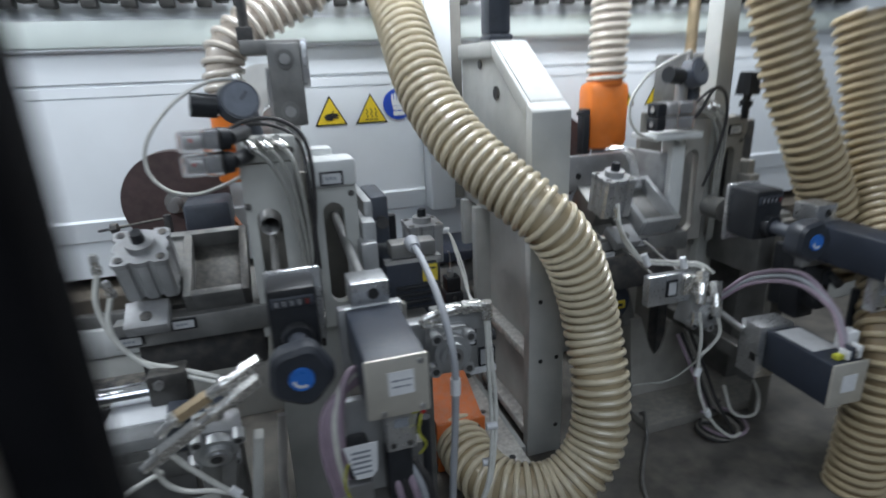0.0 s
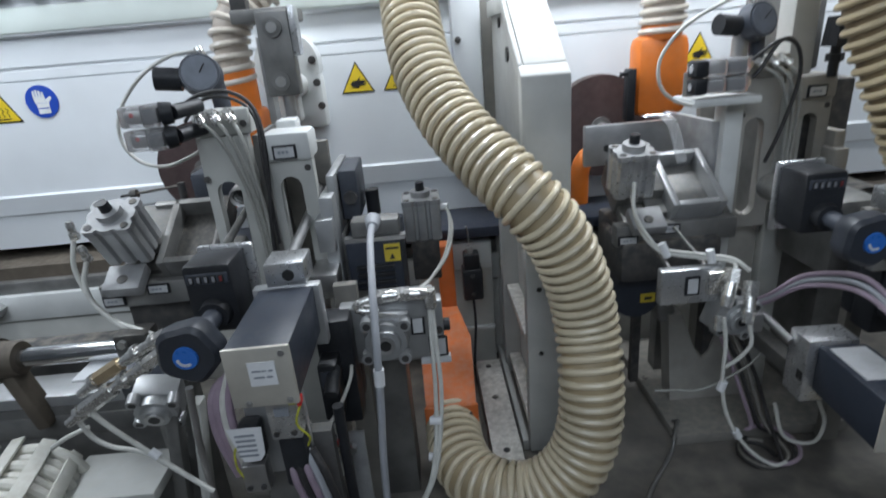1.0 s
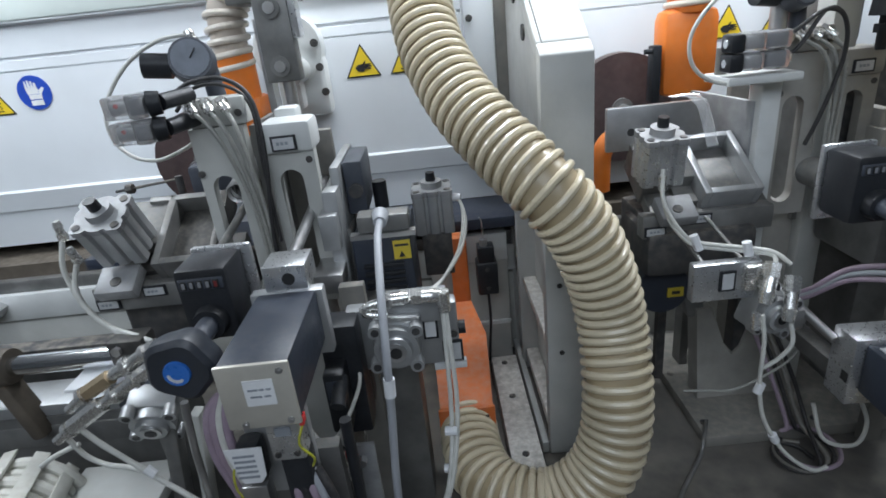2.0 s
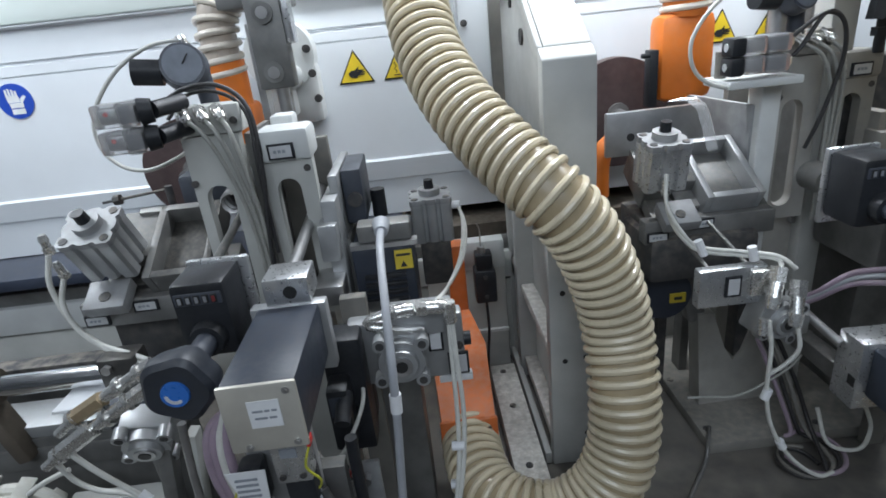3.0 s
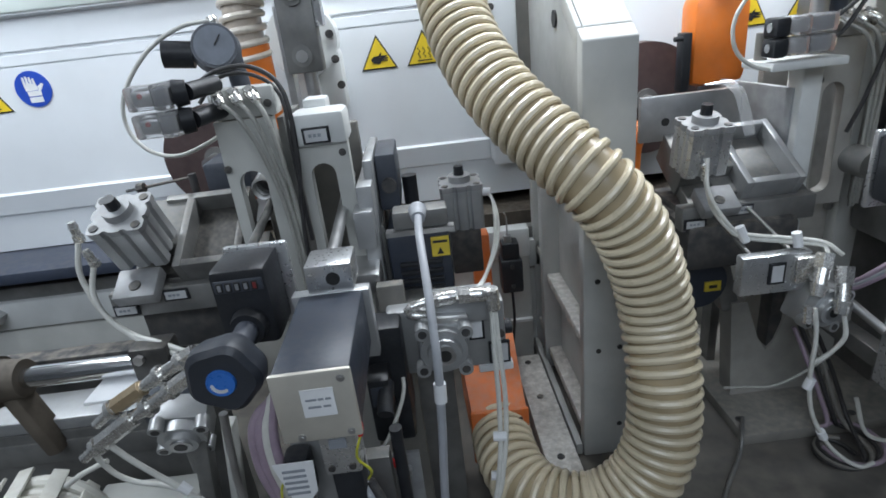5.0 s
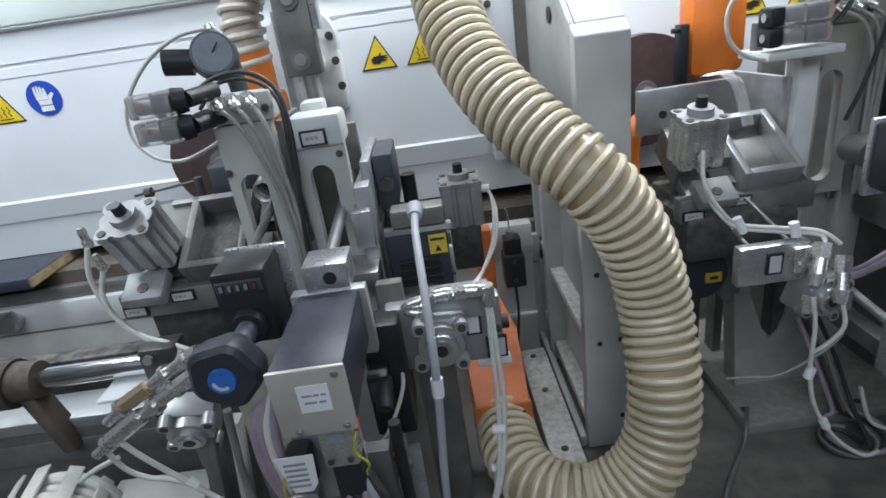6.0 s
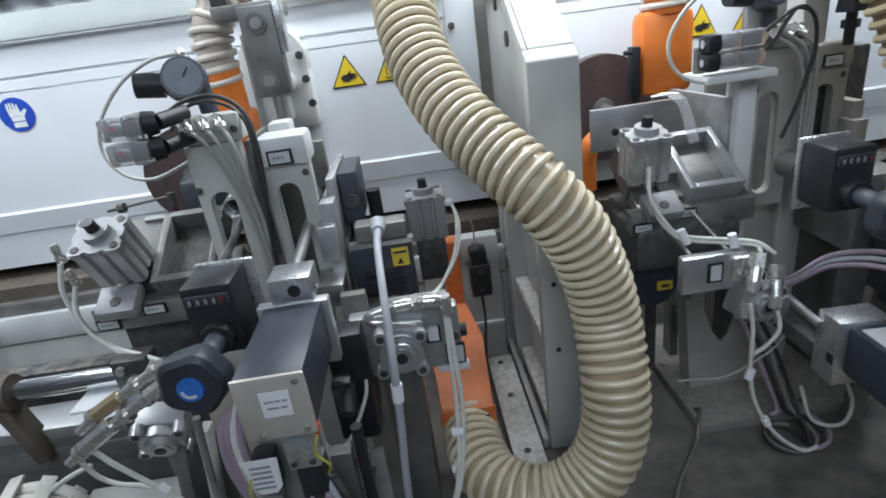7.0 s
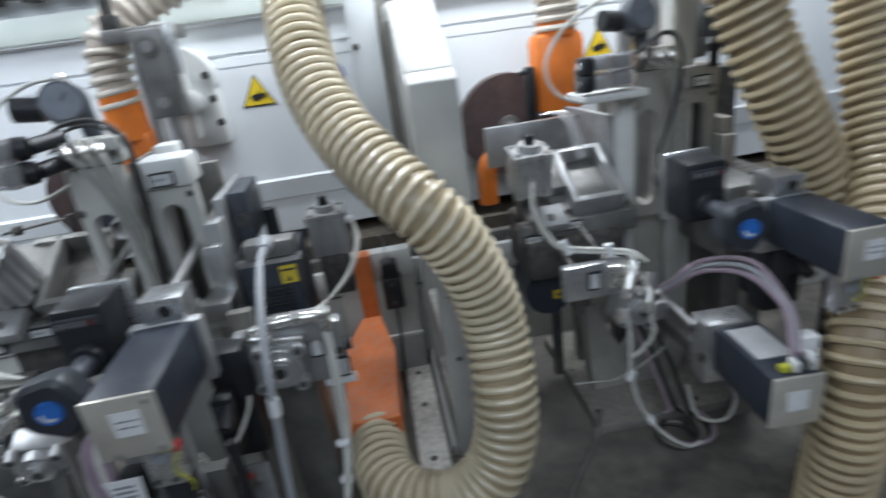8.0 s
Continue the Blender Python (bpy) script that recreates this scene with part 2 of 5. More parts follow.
def arch_plate(x0, x1, z0, z1, y0, y1, sx0, sx1, sz0, sz1):
    """A plate with a tall slot that has a round top and a round foot."""
    bm = B()
    n = 10
    cx, r = (sx0 + sx1) / 2, (sx1 - sx0) / 2
    inner = [(cx + r * math.cos(math.pi * k / n), sz1 - r + r * math.sin(math.pi * k / n)) for k in range(n + 1)]
    inner += [(cx - r * math.cos(math.pi * k / n), sz0 + r - r * math.sin(math.pi * k / n)) for k in range(n + 1)]
    outer = []
    for a, b in inner:
        dx, dz = a - cx, b - (sz0 + sz1) / 2
        k = max(abs(dx) / ((x1 - x0) / 2), abs(dz) / ((z1 - z0) / 2))
        outer.append((min(max(cx + dx / k, x0), x1), min(max((z0 + z1) / 2 + dz / k, z0), z1)))
    for i, (a, b) in enumerate(outer):
        for ex, ez in ((x0, z0), (x0, z1), (x1, z0), (x1, z1)):
            if abs(a - ex) < 0.012 and abs(b - ez) < 0.012:
                outer[i] = (ex, ez)
    m = len(inner)
    rings = [[bm.verts.new((a, y, b)) for a, b in loop] for loop in (outer, inner) for y in (y0, y1)]
    of, ob_, nf, nb = rings
    for i in range(m):
        j = (i + 1) % m
        for q in ((of[i], of[j], nf[j], nf[i]), (ob_[j], ob_[i], nb[i], nb[j]), (nf[i], nf[j], nb[j], nb[i]), (of[j], of[i], ob_[i], ob_[j])):
            if len(set(q)) == 4:
                bm.faces.new(q)
    bmesh.ops.remove_doubles(bm, verts=bm.verts, dist=0.0002)
    bmesh.ops.recalc_face_normals(bm, faces=bm.faces)
    return bm


# ---- structure ----
PY = 1.2455            # front of the pressure beam


def structure():
    # hall that closes the place
    for name, b in (("wall_south", (-4, -3.6, -0.1, 4, -3.5, 3.3)), ("wall_west", (-4.1, -3.6, -0.1, -4, 3.1, 3.3)),
                    ("wall_east", (4, -3.6, -0.1, 4.1, 3.1, 3.3)), ("wall_north", (-4, 3, -0.1, 4, 3.1, 3.3))):
        one(name, box(B(), *b), WALLM, "plain grey hall wall", "wall", kind="structure")
    one("ceiling", box(B(), -4.1, -3.6, 3.3, 4.1, 3.1, 3.4), WALLM, "plain grey hall ceiling", "ceiling", kind="structure")
    one("floor", box(B(), -4.1, -3.6, -0.1, 4.1, 3.1, 0.0), BED, "dusty concrete hall floor", "floor", kind="structure")
    # machine bed
    one("ground", box(B(), -1.9, 0.45, -0.02, 1.9, 1.5, 0.6), BED, "dusty dark machine bed with wood dust", "machine bed", kind="structure")
    beam = thing("pressure_beam", "white painted pressure beam with two grooves", "machine beam")
    bm = B()
    prof = [(1.42, 0), (1.395, 0.0), (1.385, -0.012), (1.342, -0.012), (1.338, 0.0), (1.287, 0.0), (1.286, 0.004), (1.281, 0.004), (1.28, 0.0),
            (1.2635, 0.0), (1.263, 0.003), (1.2605, 0.003), (1.26, 0.0), (1.042, 0.0), (1.038, -0.006), (1.0, 0.0), (0.997, 0.004), (0.925, 0.008), (0.925, 0.2), (1.42, 0.2)]
    for x0, x1 in ((-2.0, 2.0),):
        a = [bm.verts.new((x0, PY + d, z)) for z, d in prof]
        c = [bm.verts.new((x1, PY + d, z)) for z, d in prof]
        n = len(prof)
        for i in range(n):
            bm.faces.new((a[i], c[i], c[(i + 1) % n], a[(i + 1) % n]))
        bm.faces.new(a[::-1])
        bm.faces.new(c)
    bmesh.ops.recalc_face_normals(bm, faces=bm.faces)
    part("beam_body", bm, WHITE, beam)
    part("rim", box(B(), -2, PY - 0.016, 1.345, 2, PY + 0.0, 1.39, 0.004), WHITE2, beam, "pale green-white rim")
    # chain guard above
    guard = thing("chain_guard", "dark chain over the white beam", "chain")
    part("guard_plate", box(B(), -2, PY - 0.006, 1.432, 2, PY + 0.09, 1.75), DARK, guard)
    for i in range(80):
        x = -1.2 + i * 0.03
        part("chain_link", box(B(), x, PY - 0.034, 1.408 + 0.008 * (i % 2), x + 0.024, PY - 0.007, 1.43 + 0.008 * (i % 2), 0.003), TRAYD, guard)
    # slot and lower beam
    one("feed_track", box(B(), -2, 1.2, 0.86, 2, 1.45, 0.9), RAILB, "brown dusty feed track in the slot", "feed track", kind="structure")
    one("slot_back", box(B(), -2, 1.4, 0.9, 2, 1.44, 0.925), RAILB, "dark back of the feed slot", "slot", kind="structure")
    low = thing("lower_beam", "pale grey lower machine beam with a groove", "machine beam")
    part("beam_upper_part", box(B(), -2, 1.17, 0.79, 2, 1.4, 0.848, 0.004), CASTL, low)
    part("beam_lower_part", box(B(), -2, 1.176, 0.6, 2, 1.4, 0.785, 0.003), CAST, low)
    part("track_lip", box(B(), -2, 1.18, 0.848, 2, 1.2, 0.874, 0.003), STEELD, low)


structure()


# ---- signs on the beam ----
def sign_triangle(name, x, z, w, icon, label):
    t = thing(name, label, "warning sign", "signs on the beam")
    h = w * 0.9
    def tri(k, y):
        cx, cz = x + w / 2, z + h * 0.36
        return prism([(cx + (px - cx) * k, cz + (pz - cz) * k) for px, pz in ((x, z), (x + w, z), (x + w / 2, z + h))], 0.001, Matrix.Translation((0, y, 0)))
    part("border", tri(1.0, PY - 0.0012), PRINT, t)
    part("field", tri(0.87, PY - 0.0022), YELLOW, t)
    cx, cz = x + w / 2, z + h * 0.3
    bm = B()
    if icon == "hand":
        for pts in ([(-0.15, -0.1), (0.02, -0.13), (0.09, -0.02), (0.02, 0.09), (-0.13, 0.07), (-0.21, 0.0)],
                    [(0.02, 0.09), (0.09, 0.02), (0.25, 0.06), (0.25, 0.085)], [(0.05, 0.05), (0.08, -0.01), (0.27, 0.0), (0.27, 0.03)],
                    [(0.05, 0.0), (0.05, -0.06), (0.24, -0.06), (0.24, -0.03)], [(-0.02, 0.06), (0.06, 0.06), (0.1, 0.16), (0.07, 0.17)]):
            vs = [bm.verts.new((cx + a * w, PY - 0.0031, cz + b * w)) for a, b in pts]
            bm.faces.new(vs)
    else:
        for k in (-0.14, 0.0, 0.14):
            prev = None
            for i in range(9):
                zz = cz + w * (-0.1 + 0.035 * i)
                xx = cx + w * (k + 0.03 * math.sin(i * 1.5))
                cur = (bm.verts.new((xx - w * 0.014, PY - 0.0031, zz)), bm.verts.new((xx + w * 0.014, PY - 0.0031, zz)))
                if prev:
                    bm.faces.new((prev[0], prev[1], cur[1], cur[0]))
                prev = cur
        vs = [bm.verts.new((cx + a * w, PY - 0.0031, cz + b * w)) for a, b in ((-0.2, -0.17), (0.2, -0.17), (0.2, -0.14), (-0.2, -0.14))]
        bm.faces.new(vs)
    part("symbol", bm, PRINT, t)


def sign_glove(x, z, r):
    t = thing("mandatory_sign", "round blue glove sign with a white symbol", "safety sign", "signs on the beam")
    part("disc", rod(B(), (x, PY - 0.0022, z), (x, PY - 0.0004, z), r, n=48), SIGNBLUE, t)
    bm = B()
    def poly(pts):
        bm.faces.new([bm.verts.new((x + a * r, PY - 0.003, z + b * r)) for a, b in pts])
    poly([(-0.35, -0.38), (0.4, -0.38), (0.42, -0.1), (-0.38, -0.1)])
    poly([(-0.36, -0.74), (0.4, -0.74), (0.4, -0.44), (-0.36, -0.44)])
    poly([(-0.42, -0.08), (0.3, -0.08), (0.26, 0.3), (-0.45, 0.3)])
    for k in range(4):
        a = -0.45 + k * 0.18
        poly([(a, 0.3), (a + 0.16, 0.3), (a + 0.14, 0.62 + 0.1 * math.sin(k + 0.6)), (a + 0.03, 0.62 + 0.1 * math.sin(k + 0.6))])
    poly([(0.3, -0.1), (0.42, -0.1), (0.68, 0.2), (0.56, 0.3), (0.3, 0.12)])
    part("glove_symbol", bm, PAPER, t)


sign_triangle("warning_sign", -0.178, 1.187, 0.066, "hand", "yellow triangular hand crush warning sign")
sign_triangle("warning_sign", -0.095, 1.187, 0.066, "heat", "yellow triangular hot surface warning sign")
sign_triangle("warning_sign", -0.873, 1.187, 0.066, "heat", "yellow triangular hot surface warning sign")
sign_triangle("warning_sign", 0.505, 1.187, 0.066, "hand", "yellow triangular hand crush warning sign")
sign_triangle("warning_sign", 0.60, 1.187, 0.066, "heat", "yellow triangular hot surface warning sign")
sign_glove(-0.76, 1.222, 0.031)
sign_glove(-0.005, 1.222, 0.031)


# ---- workpiece on the feed ----
def workpiece():
    w = thing("board", "dark blue laminated board passing on the feed track", "board")
    part("laminate", box(B(), 0, -0.075, 0.0, -0.86, 0.18, 0.021, 0.001), LAMIN, w)
    part("end_edge", box(B(), 0.0005, -0.074, 0.002, 0.002, 0.18, 0.019), CHIP, w, "raw tan particle-board end")
    return w


BOARD = workpiece()


# ---- cast column with its base ----
def column():
    c = thing("column", "light grey cast machine column with pockets", "machine column")
    x0, x1, yf = 0.111, 0.179, 0.855
    side = Matrix(((0, 1, 0, 0), (1, 0, 0, 0), (0, 0, 1, 0), (0, 0, 0, 1)))

    def slab(name, outline, xa, xb, material):
        """A slab across the column with an outline of (y, z) points."""
        bm = prism(outline, xb - xa)
        bm.transform(Matrix.Translation((xa, 0, 0)) @ side)
        bmesh.ops.recalc_face_normals(bm, faces=bm.faces)
        edges = [e for e in bm.edges if e.calc_face_angle(0) > 0.3]
        bmesh.ops.bevel(bm, geom=edges, offset=0.0025, segments=2, affect="EDGES", profile=0.5)
        return part(name, bm, material, c)

    slab("head", [(yf + 0.022, 1.02), (yf + 0.022, 1.2365), (1.018, 1.331), (1.19, 1.331), (1.19, 1.02)], x0 + 0.008, x1, COLM)
    slab("front_flange", [(yf, 0.6), (yf, 1.222), (yf + 0.0215, 1.2362), (yf + 0.0215, 0.6)], x0, x1, COLM)
    slab("rim", [(1.014, 1.304), (1.018, 1.331), (1.19, 1.331), (1.19, 1.304)], x0, x0 + 0.0075, COLM)
    slab("rim", [(yf + 0.022, 1.2365), (1.0175, 1.3305), (1.0135, 1.304), (yf + 0.022, 1.207)], x0, x0 + 0.0075, COLM)
    part("web", box(B(), x0 + 0.028, yf + 0.02, 0.6, x0 + 0.05, 1.1, 1.02), COLM, c)
    part("middle_flange", box(B(), x0 - 0.004, 1.098, 0.6, x1, 1.12, 1.02, 0.003), COLM, c)
    part("rear_web", box(B(), x0 + 0.028, 1.12, 0.6, x0 + 0.05, 1.17, 1.02), COLM, c)
    part("rear_flange", box(B(), x0 - 0.004, 1.17, 0.6, x1, 1.19, 1.02, 0.003), COLM, c)
    for z in (0.63, 0.79):
        part("rib", box(B(), x0 + 0.003, yf + 0.0215, z, x0 + 0.028, 1.098, z + 0.018, 0.003), SPECK, c)
        part("rib", box(B(), x0, 1.12, z + 0.03, x0 + 0.028, 1.17, z + 0.046, 0.003), SPECK, c)
    part("foot_bar", box(B(), x0 - 0.012, yf + 0.004, 0.6, x0 - 0.001, 1.19, 0.622, 0.002), COLM, c)
    for p in ((0.13, yf - 0.002, 0.91), (0.132, yf - 0.002, 0.797), (0.163, yf - 0.002, 0.8), (0.165, yf - 0.002, 0.66)):
        part("screw_hole", rod(B(), p, (p[0], p[1] - 0.0008, p[2]), 0.004, n=12), PRINT, c)
    part("boss", rod(B(), (x0 + 0.01, 1.008, 1.245), (x0 + 0.005, 1.008, 1.245), 0.0115, n=20), DARK, c)
    part("boss", rod(B(), (x0 + 0.01, 1.085, 1.293), (x0 + 0.005, 1.085, 1.293), 0.008, n=16), DARK, c)
    part("slide", box(B(), 0.114, 1.03, 1.342, 0.155, 1.07, 1.6, 0.004), GREYB, c, "dark grey slide on top")
    part("slide_foot", box(B(), 0.113, 1.025, 1.331, 0.158, 1.075, 1.342, 0.004), GREYB, c)
    part("guide", box(B(), 0.058, 1.196, 1.02, 0.1, 1.228, 1.7, 0.003), CASTL, c, "pale vertical guide behind the head")
    # solid strip, dark in place of the shaded gap beside the guide
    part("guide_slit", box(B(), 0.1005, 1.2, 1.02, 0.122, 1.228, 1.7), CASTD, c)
    b = thing("base_strip", "pale bolted base strip beside the column", "base plate")
    part("strip", box(B(), 0.042, 0.79, 0.6, 0.092, 1.095, 0.637, 0.002), SPECK, b)
    for y in (0.823, 0.966, 1.07):
        bolt(b, (0.066, y, 0.637), (0, 0, 1), 0.006, 0.001)
    cover = thing("beam_cover", "white sheet cover on the beam beside the column", "cover")
    part("sheet", box(B(), 0.045, 1.19, 1.0, 0.098, PY - 0.002, 1.7, 0.003), WHITE, cover)
    bolt(cover, (0.02 + 0.035, 1.19, 1.27), (0, -1, 0), 0.006, 0.004)


column()


# ---- hoses ----
def helix(ctrl, radius, r, pitch, n=32, m=8):
    """A round wire wound about a curve."""
    step = pitch / n
    pts = curve_points(ctrl, step)
    t = (pts[1] - pts[0]).normalized()
    u = t.orthogonal().normalized()
    verts, faces = [], []
    for i, p in enumerate(pts):
        t2 = (pts[min(i + 1, len(pts) - 1)] - pts[max(i - 1, 0)]).normalized()
        u = (t.rotation_difference(t2) @ u).normalized()
        t = t2
        w = t.cross(u)
        a = 2 * math.pi * i / n
        out = u * math.cos(a) + w * math.sin(a)
        for k in range(m):
            b = 2 * math.pi * k / m
            verts.append(tuple(p + out * (radius + r * math.cos(b)) + t * (r * 1.15 * math.sin(b))))
    for i in range(len(pts) - 1):
        for k in range(m):
            q = (k + 1) % m
            faces.append((i * m + k, i * m + q, (i + 1) * m + q, (i + 1) * m + k))
    return verts, faces


def hose(name, ctrl, r, pitch, material, label, depth=0.006, film=None):
    h = thing(name, label, "hose", "extraction hoses")
    # wall colour carries some shade of the gaps between the ribs
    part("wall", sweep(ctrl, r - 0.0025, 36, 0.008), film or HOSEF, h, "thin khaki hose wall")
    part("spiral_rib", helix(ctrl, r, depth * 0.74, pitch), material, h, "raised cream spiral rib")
    return h


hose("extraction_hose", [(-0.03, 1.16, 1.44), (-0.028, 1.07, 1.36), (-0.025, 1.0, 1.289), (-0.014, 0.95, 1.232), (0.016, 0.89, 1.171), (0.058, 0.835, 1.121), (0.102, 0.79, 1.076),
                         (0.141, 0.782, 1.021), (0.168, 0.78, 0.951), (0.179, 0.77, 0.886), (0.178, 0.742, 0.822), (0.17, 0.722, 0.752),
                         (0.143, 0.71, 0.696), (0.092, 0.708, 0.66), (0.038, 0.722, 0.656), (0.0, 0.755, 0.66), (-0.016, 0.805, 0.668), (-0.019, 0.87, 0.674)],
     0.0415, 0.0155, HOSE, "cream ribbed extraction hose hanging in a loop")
hose("extraction_hose", [(-0.326, 1.08, 1.225), (-0.326, 1.08, 1.275), (-0.32, 1.085, 1.325), (-0.286, 1.095, 1.362), (-0.23, 1.11, 1.39), (-0.16, 1.12, 1.425)], 0.0295, 0.019, HOSEW,
     "pale ribbed hose bending over an orange nozzle", 0.006, HOSEWF)
hose("extraction_hose", [(0.408, 1.12, 1.25), (0.411, 1.12, 1.34), (0.42, 1.13, 1.5)], 0.036, 0.016, HOSEW, "pale ribbed hose rising from an orange hood", 0.006, HOSEWF)
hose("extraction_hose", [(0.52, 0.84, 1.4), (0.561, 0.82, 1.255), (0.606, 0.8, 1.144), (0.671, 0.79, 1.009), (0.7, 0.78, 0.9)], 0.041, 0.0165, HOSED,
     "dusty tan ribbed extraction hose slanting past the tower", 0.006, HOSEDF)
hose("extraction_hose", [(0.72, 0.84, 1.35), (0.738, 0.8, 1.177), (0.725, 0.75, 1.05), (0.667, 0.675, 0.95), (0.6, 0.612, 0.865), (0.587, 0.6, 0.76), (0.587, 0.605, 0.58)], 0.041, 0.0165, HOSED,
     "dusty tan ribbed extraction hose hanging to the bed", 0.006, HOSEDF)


# ---- scraping units: each is a set of things, built once and repeated along the machine ----
TILTM = pose(-0.468, 0.80, 0.994, 30, 0, 0)


def tf(bm, m):
    bm.transform(m)
    return bm


def extrusion(w, d, z0, z1, deep, grow=0.0):
    """A drawn profile: corner columns, a groove beside each and a round barrel between them."""
    def side(n):
        p = [(0.0035, 0), (n * 0.26, 0), (n * 0.3, deep), (n * 0.36, deep), (n * 0.4, deep * 0.25), (n * 0.5, 0)]
        return p + [(n - u, v) for u, v in p[-2::-1]]
    pts = [(u, v) for u, v in side(w)] + [(w - v, u) for u, v in side(d)] + [(w - u, d - v) for u, v in side(w)] + [(v, d - u) for u, v in side(d)]
    pts = [(w / 2 + (x - w / 2) * (1 + grow * 2 / w), d / 2 + (y - d / 2) * (1 + grow * 2 / d)) for x, y in pts]
    bm = B()
    low, top = [[bm.verts.new((x, y, z)) for x, y in pts] for z in (z0, z1)]
    n = len(pts)
    for i in range(n):
        bm.faces.new((low[i], low[(i + 1) % n], top[(i + 1) % n], top[i]))
    bm.faces.new(low[::-1])
    bm.faces.new(top)
    for f in bm.faces:
        f.smooth = False
    return bm


def compact_cylinder(m, material, label, w=0.06, d=0.055, h=0.06):
    """A square air cylinder with corner screws and a black-capped boss, its foot at m."""
    c = thing("air_cylinder", label, "air cylinder", "air cylinders")
    part("barrel", tf(extrusion(w, d, 0, h, 0.005), m), material, c)
    part("head", tf(extrusion(w, d, h, h + 0.008, 0.003, 0.001), m), ALUR, c)
    part("boss", tf(rod(B(), (w / 2, d / 2, h + 0.006), (w / 2, d / 2, h + 0.018), 0.016, n=24), m), ALUR, c)
    part("cap", tf(rod(B(), (w / 2, d / 2, h + 0.016), (w / 2, d / 2, h + 0.031), 0.0078, 0.007, n=10), m), BLACK, c, "black ridged cap")
    for a, b in ((0.007, 0.007), (w - 0.007, 0.007), (0.007, d - 0.007), (w - 0.007, d - 0.007)):
        bm = rod(B(), (a, b, h + 0.0075), (a, b, h + 0.0092), 0.005, n=12)
        part("screw", tf(bm, m), DARK, c)
    return c


def framed_label(parent, x, z, y, w, h):
    part("label_frame", box(B(), x, y - 0.003, z, x + w, y, z + h, 0.0008), BLACK, parent)
    part("label_plate", box(B(), x + 0.003, y - 0.004, z + 0.0025, x + w - 0.003, y - 0.0025, z + h - 0.0025), PLATE, parent)
    for k in range(3):
        part("label_line", box(B(), x + 0.007 + k * 0.005, y - 0.0045, z + h * 0.42, x + 0.0105 + k * 0.005, y - 0.0038, z + h * 0.62), GREYPRINT, parent)


def fitting(parent, a, b, r, material=None, name="fitting"):
    """A push-in fitting: hexagon, body and collar along a line."""
    a, b = Vector(a), Vector(b)
    bm = B()
    rod(bm, a, a.lerp(b, 0.35), r * 1.2, n=6)
    rod(bm, a.lerp(b, 0.33), a.lerp(b, 0.75), r * 0.95, n=14)
    rod(bm, a.lerp(b, 0.72), b, r * 1.1, r * 0.8, n=14)
    return part(name, bm, material or NICKEL, parent)


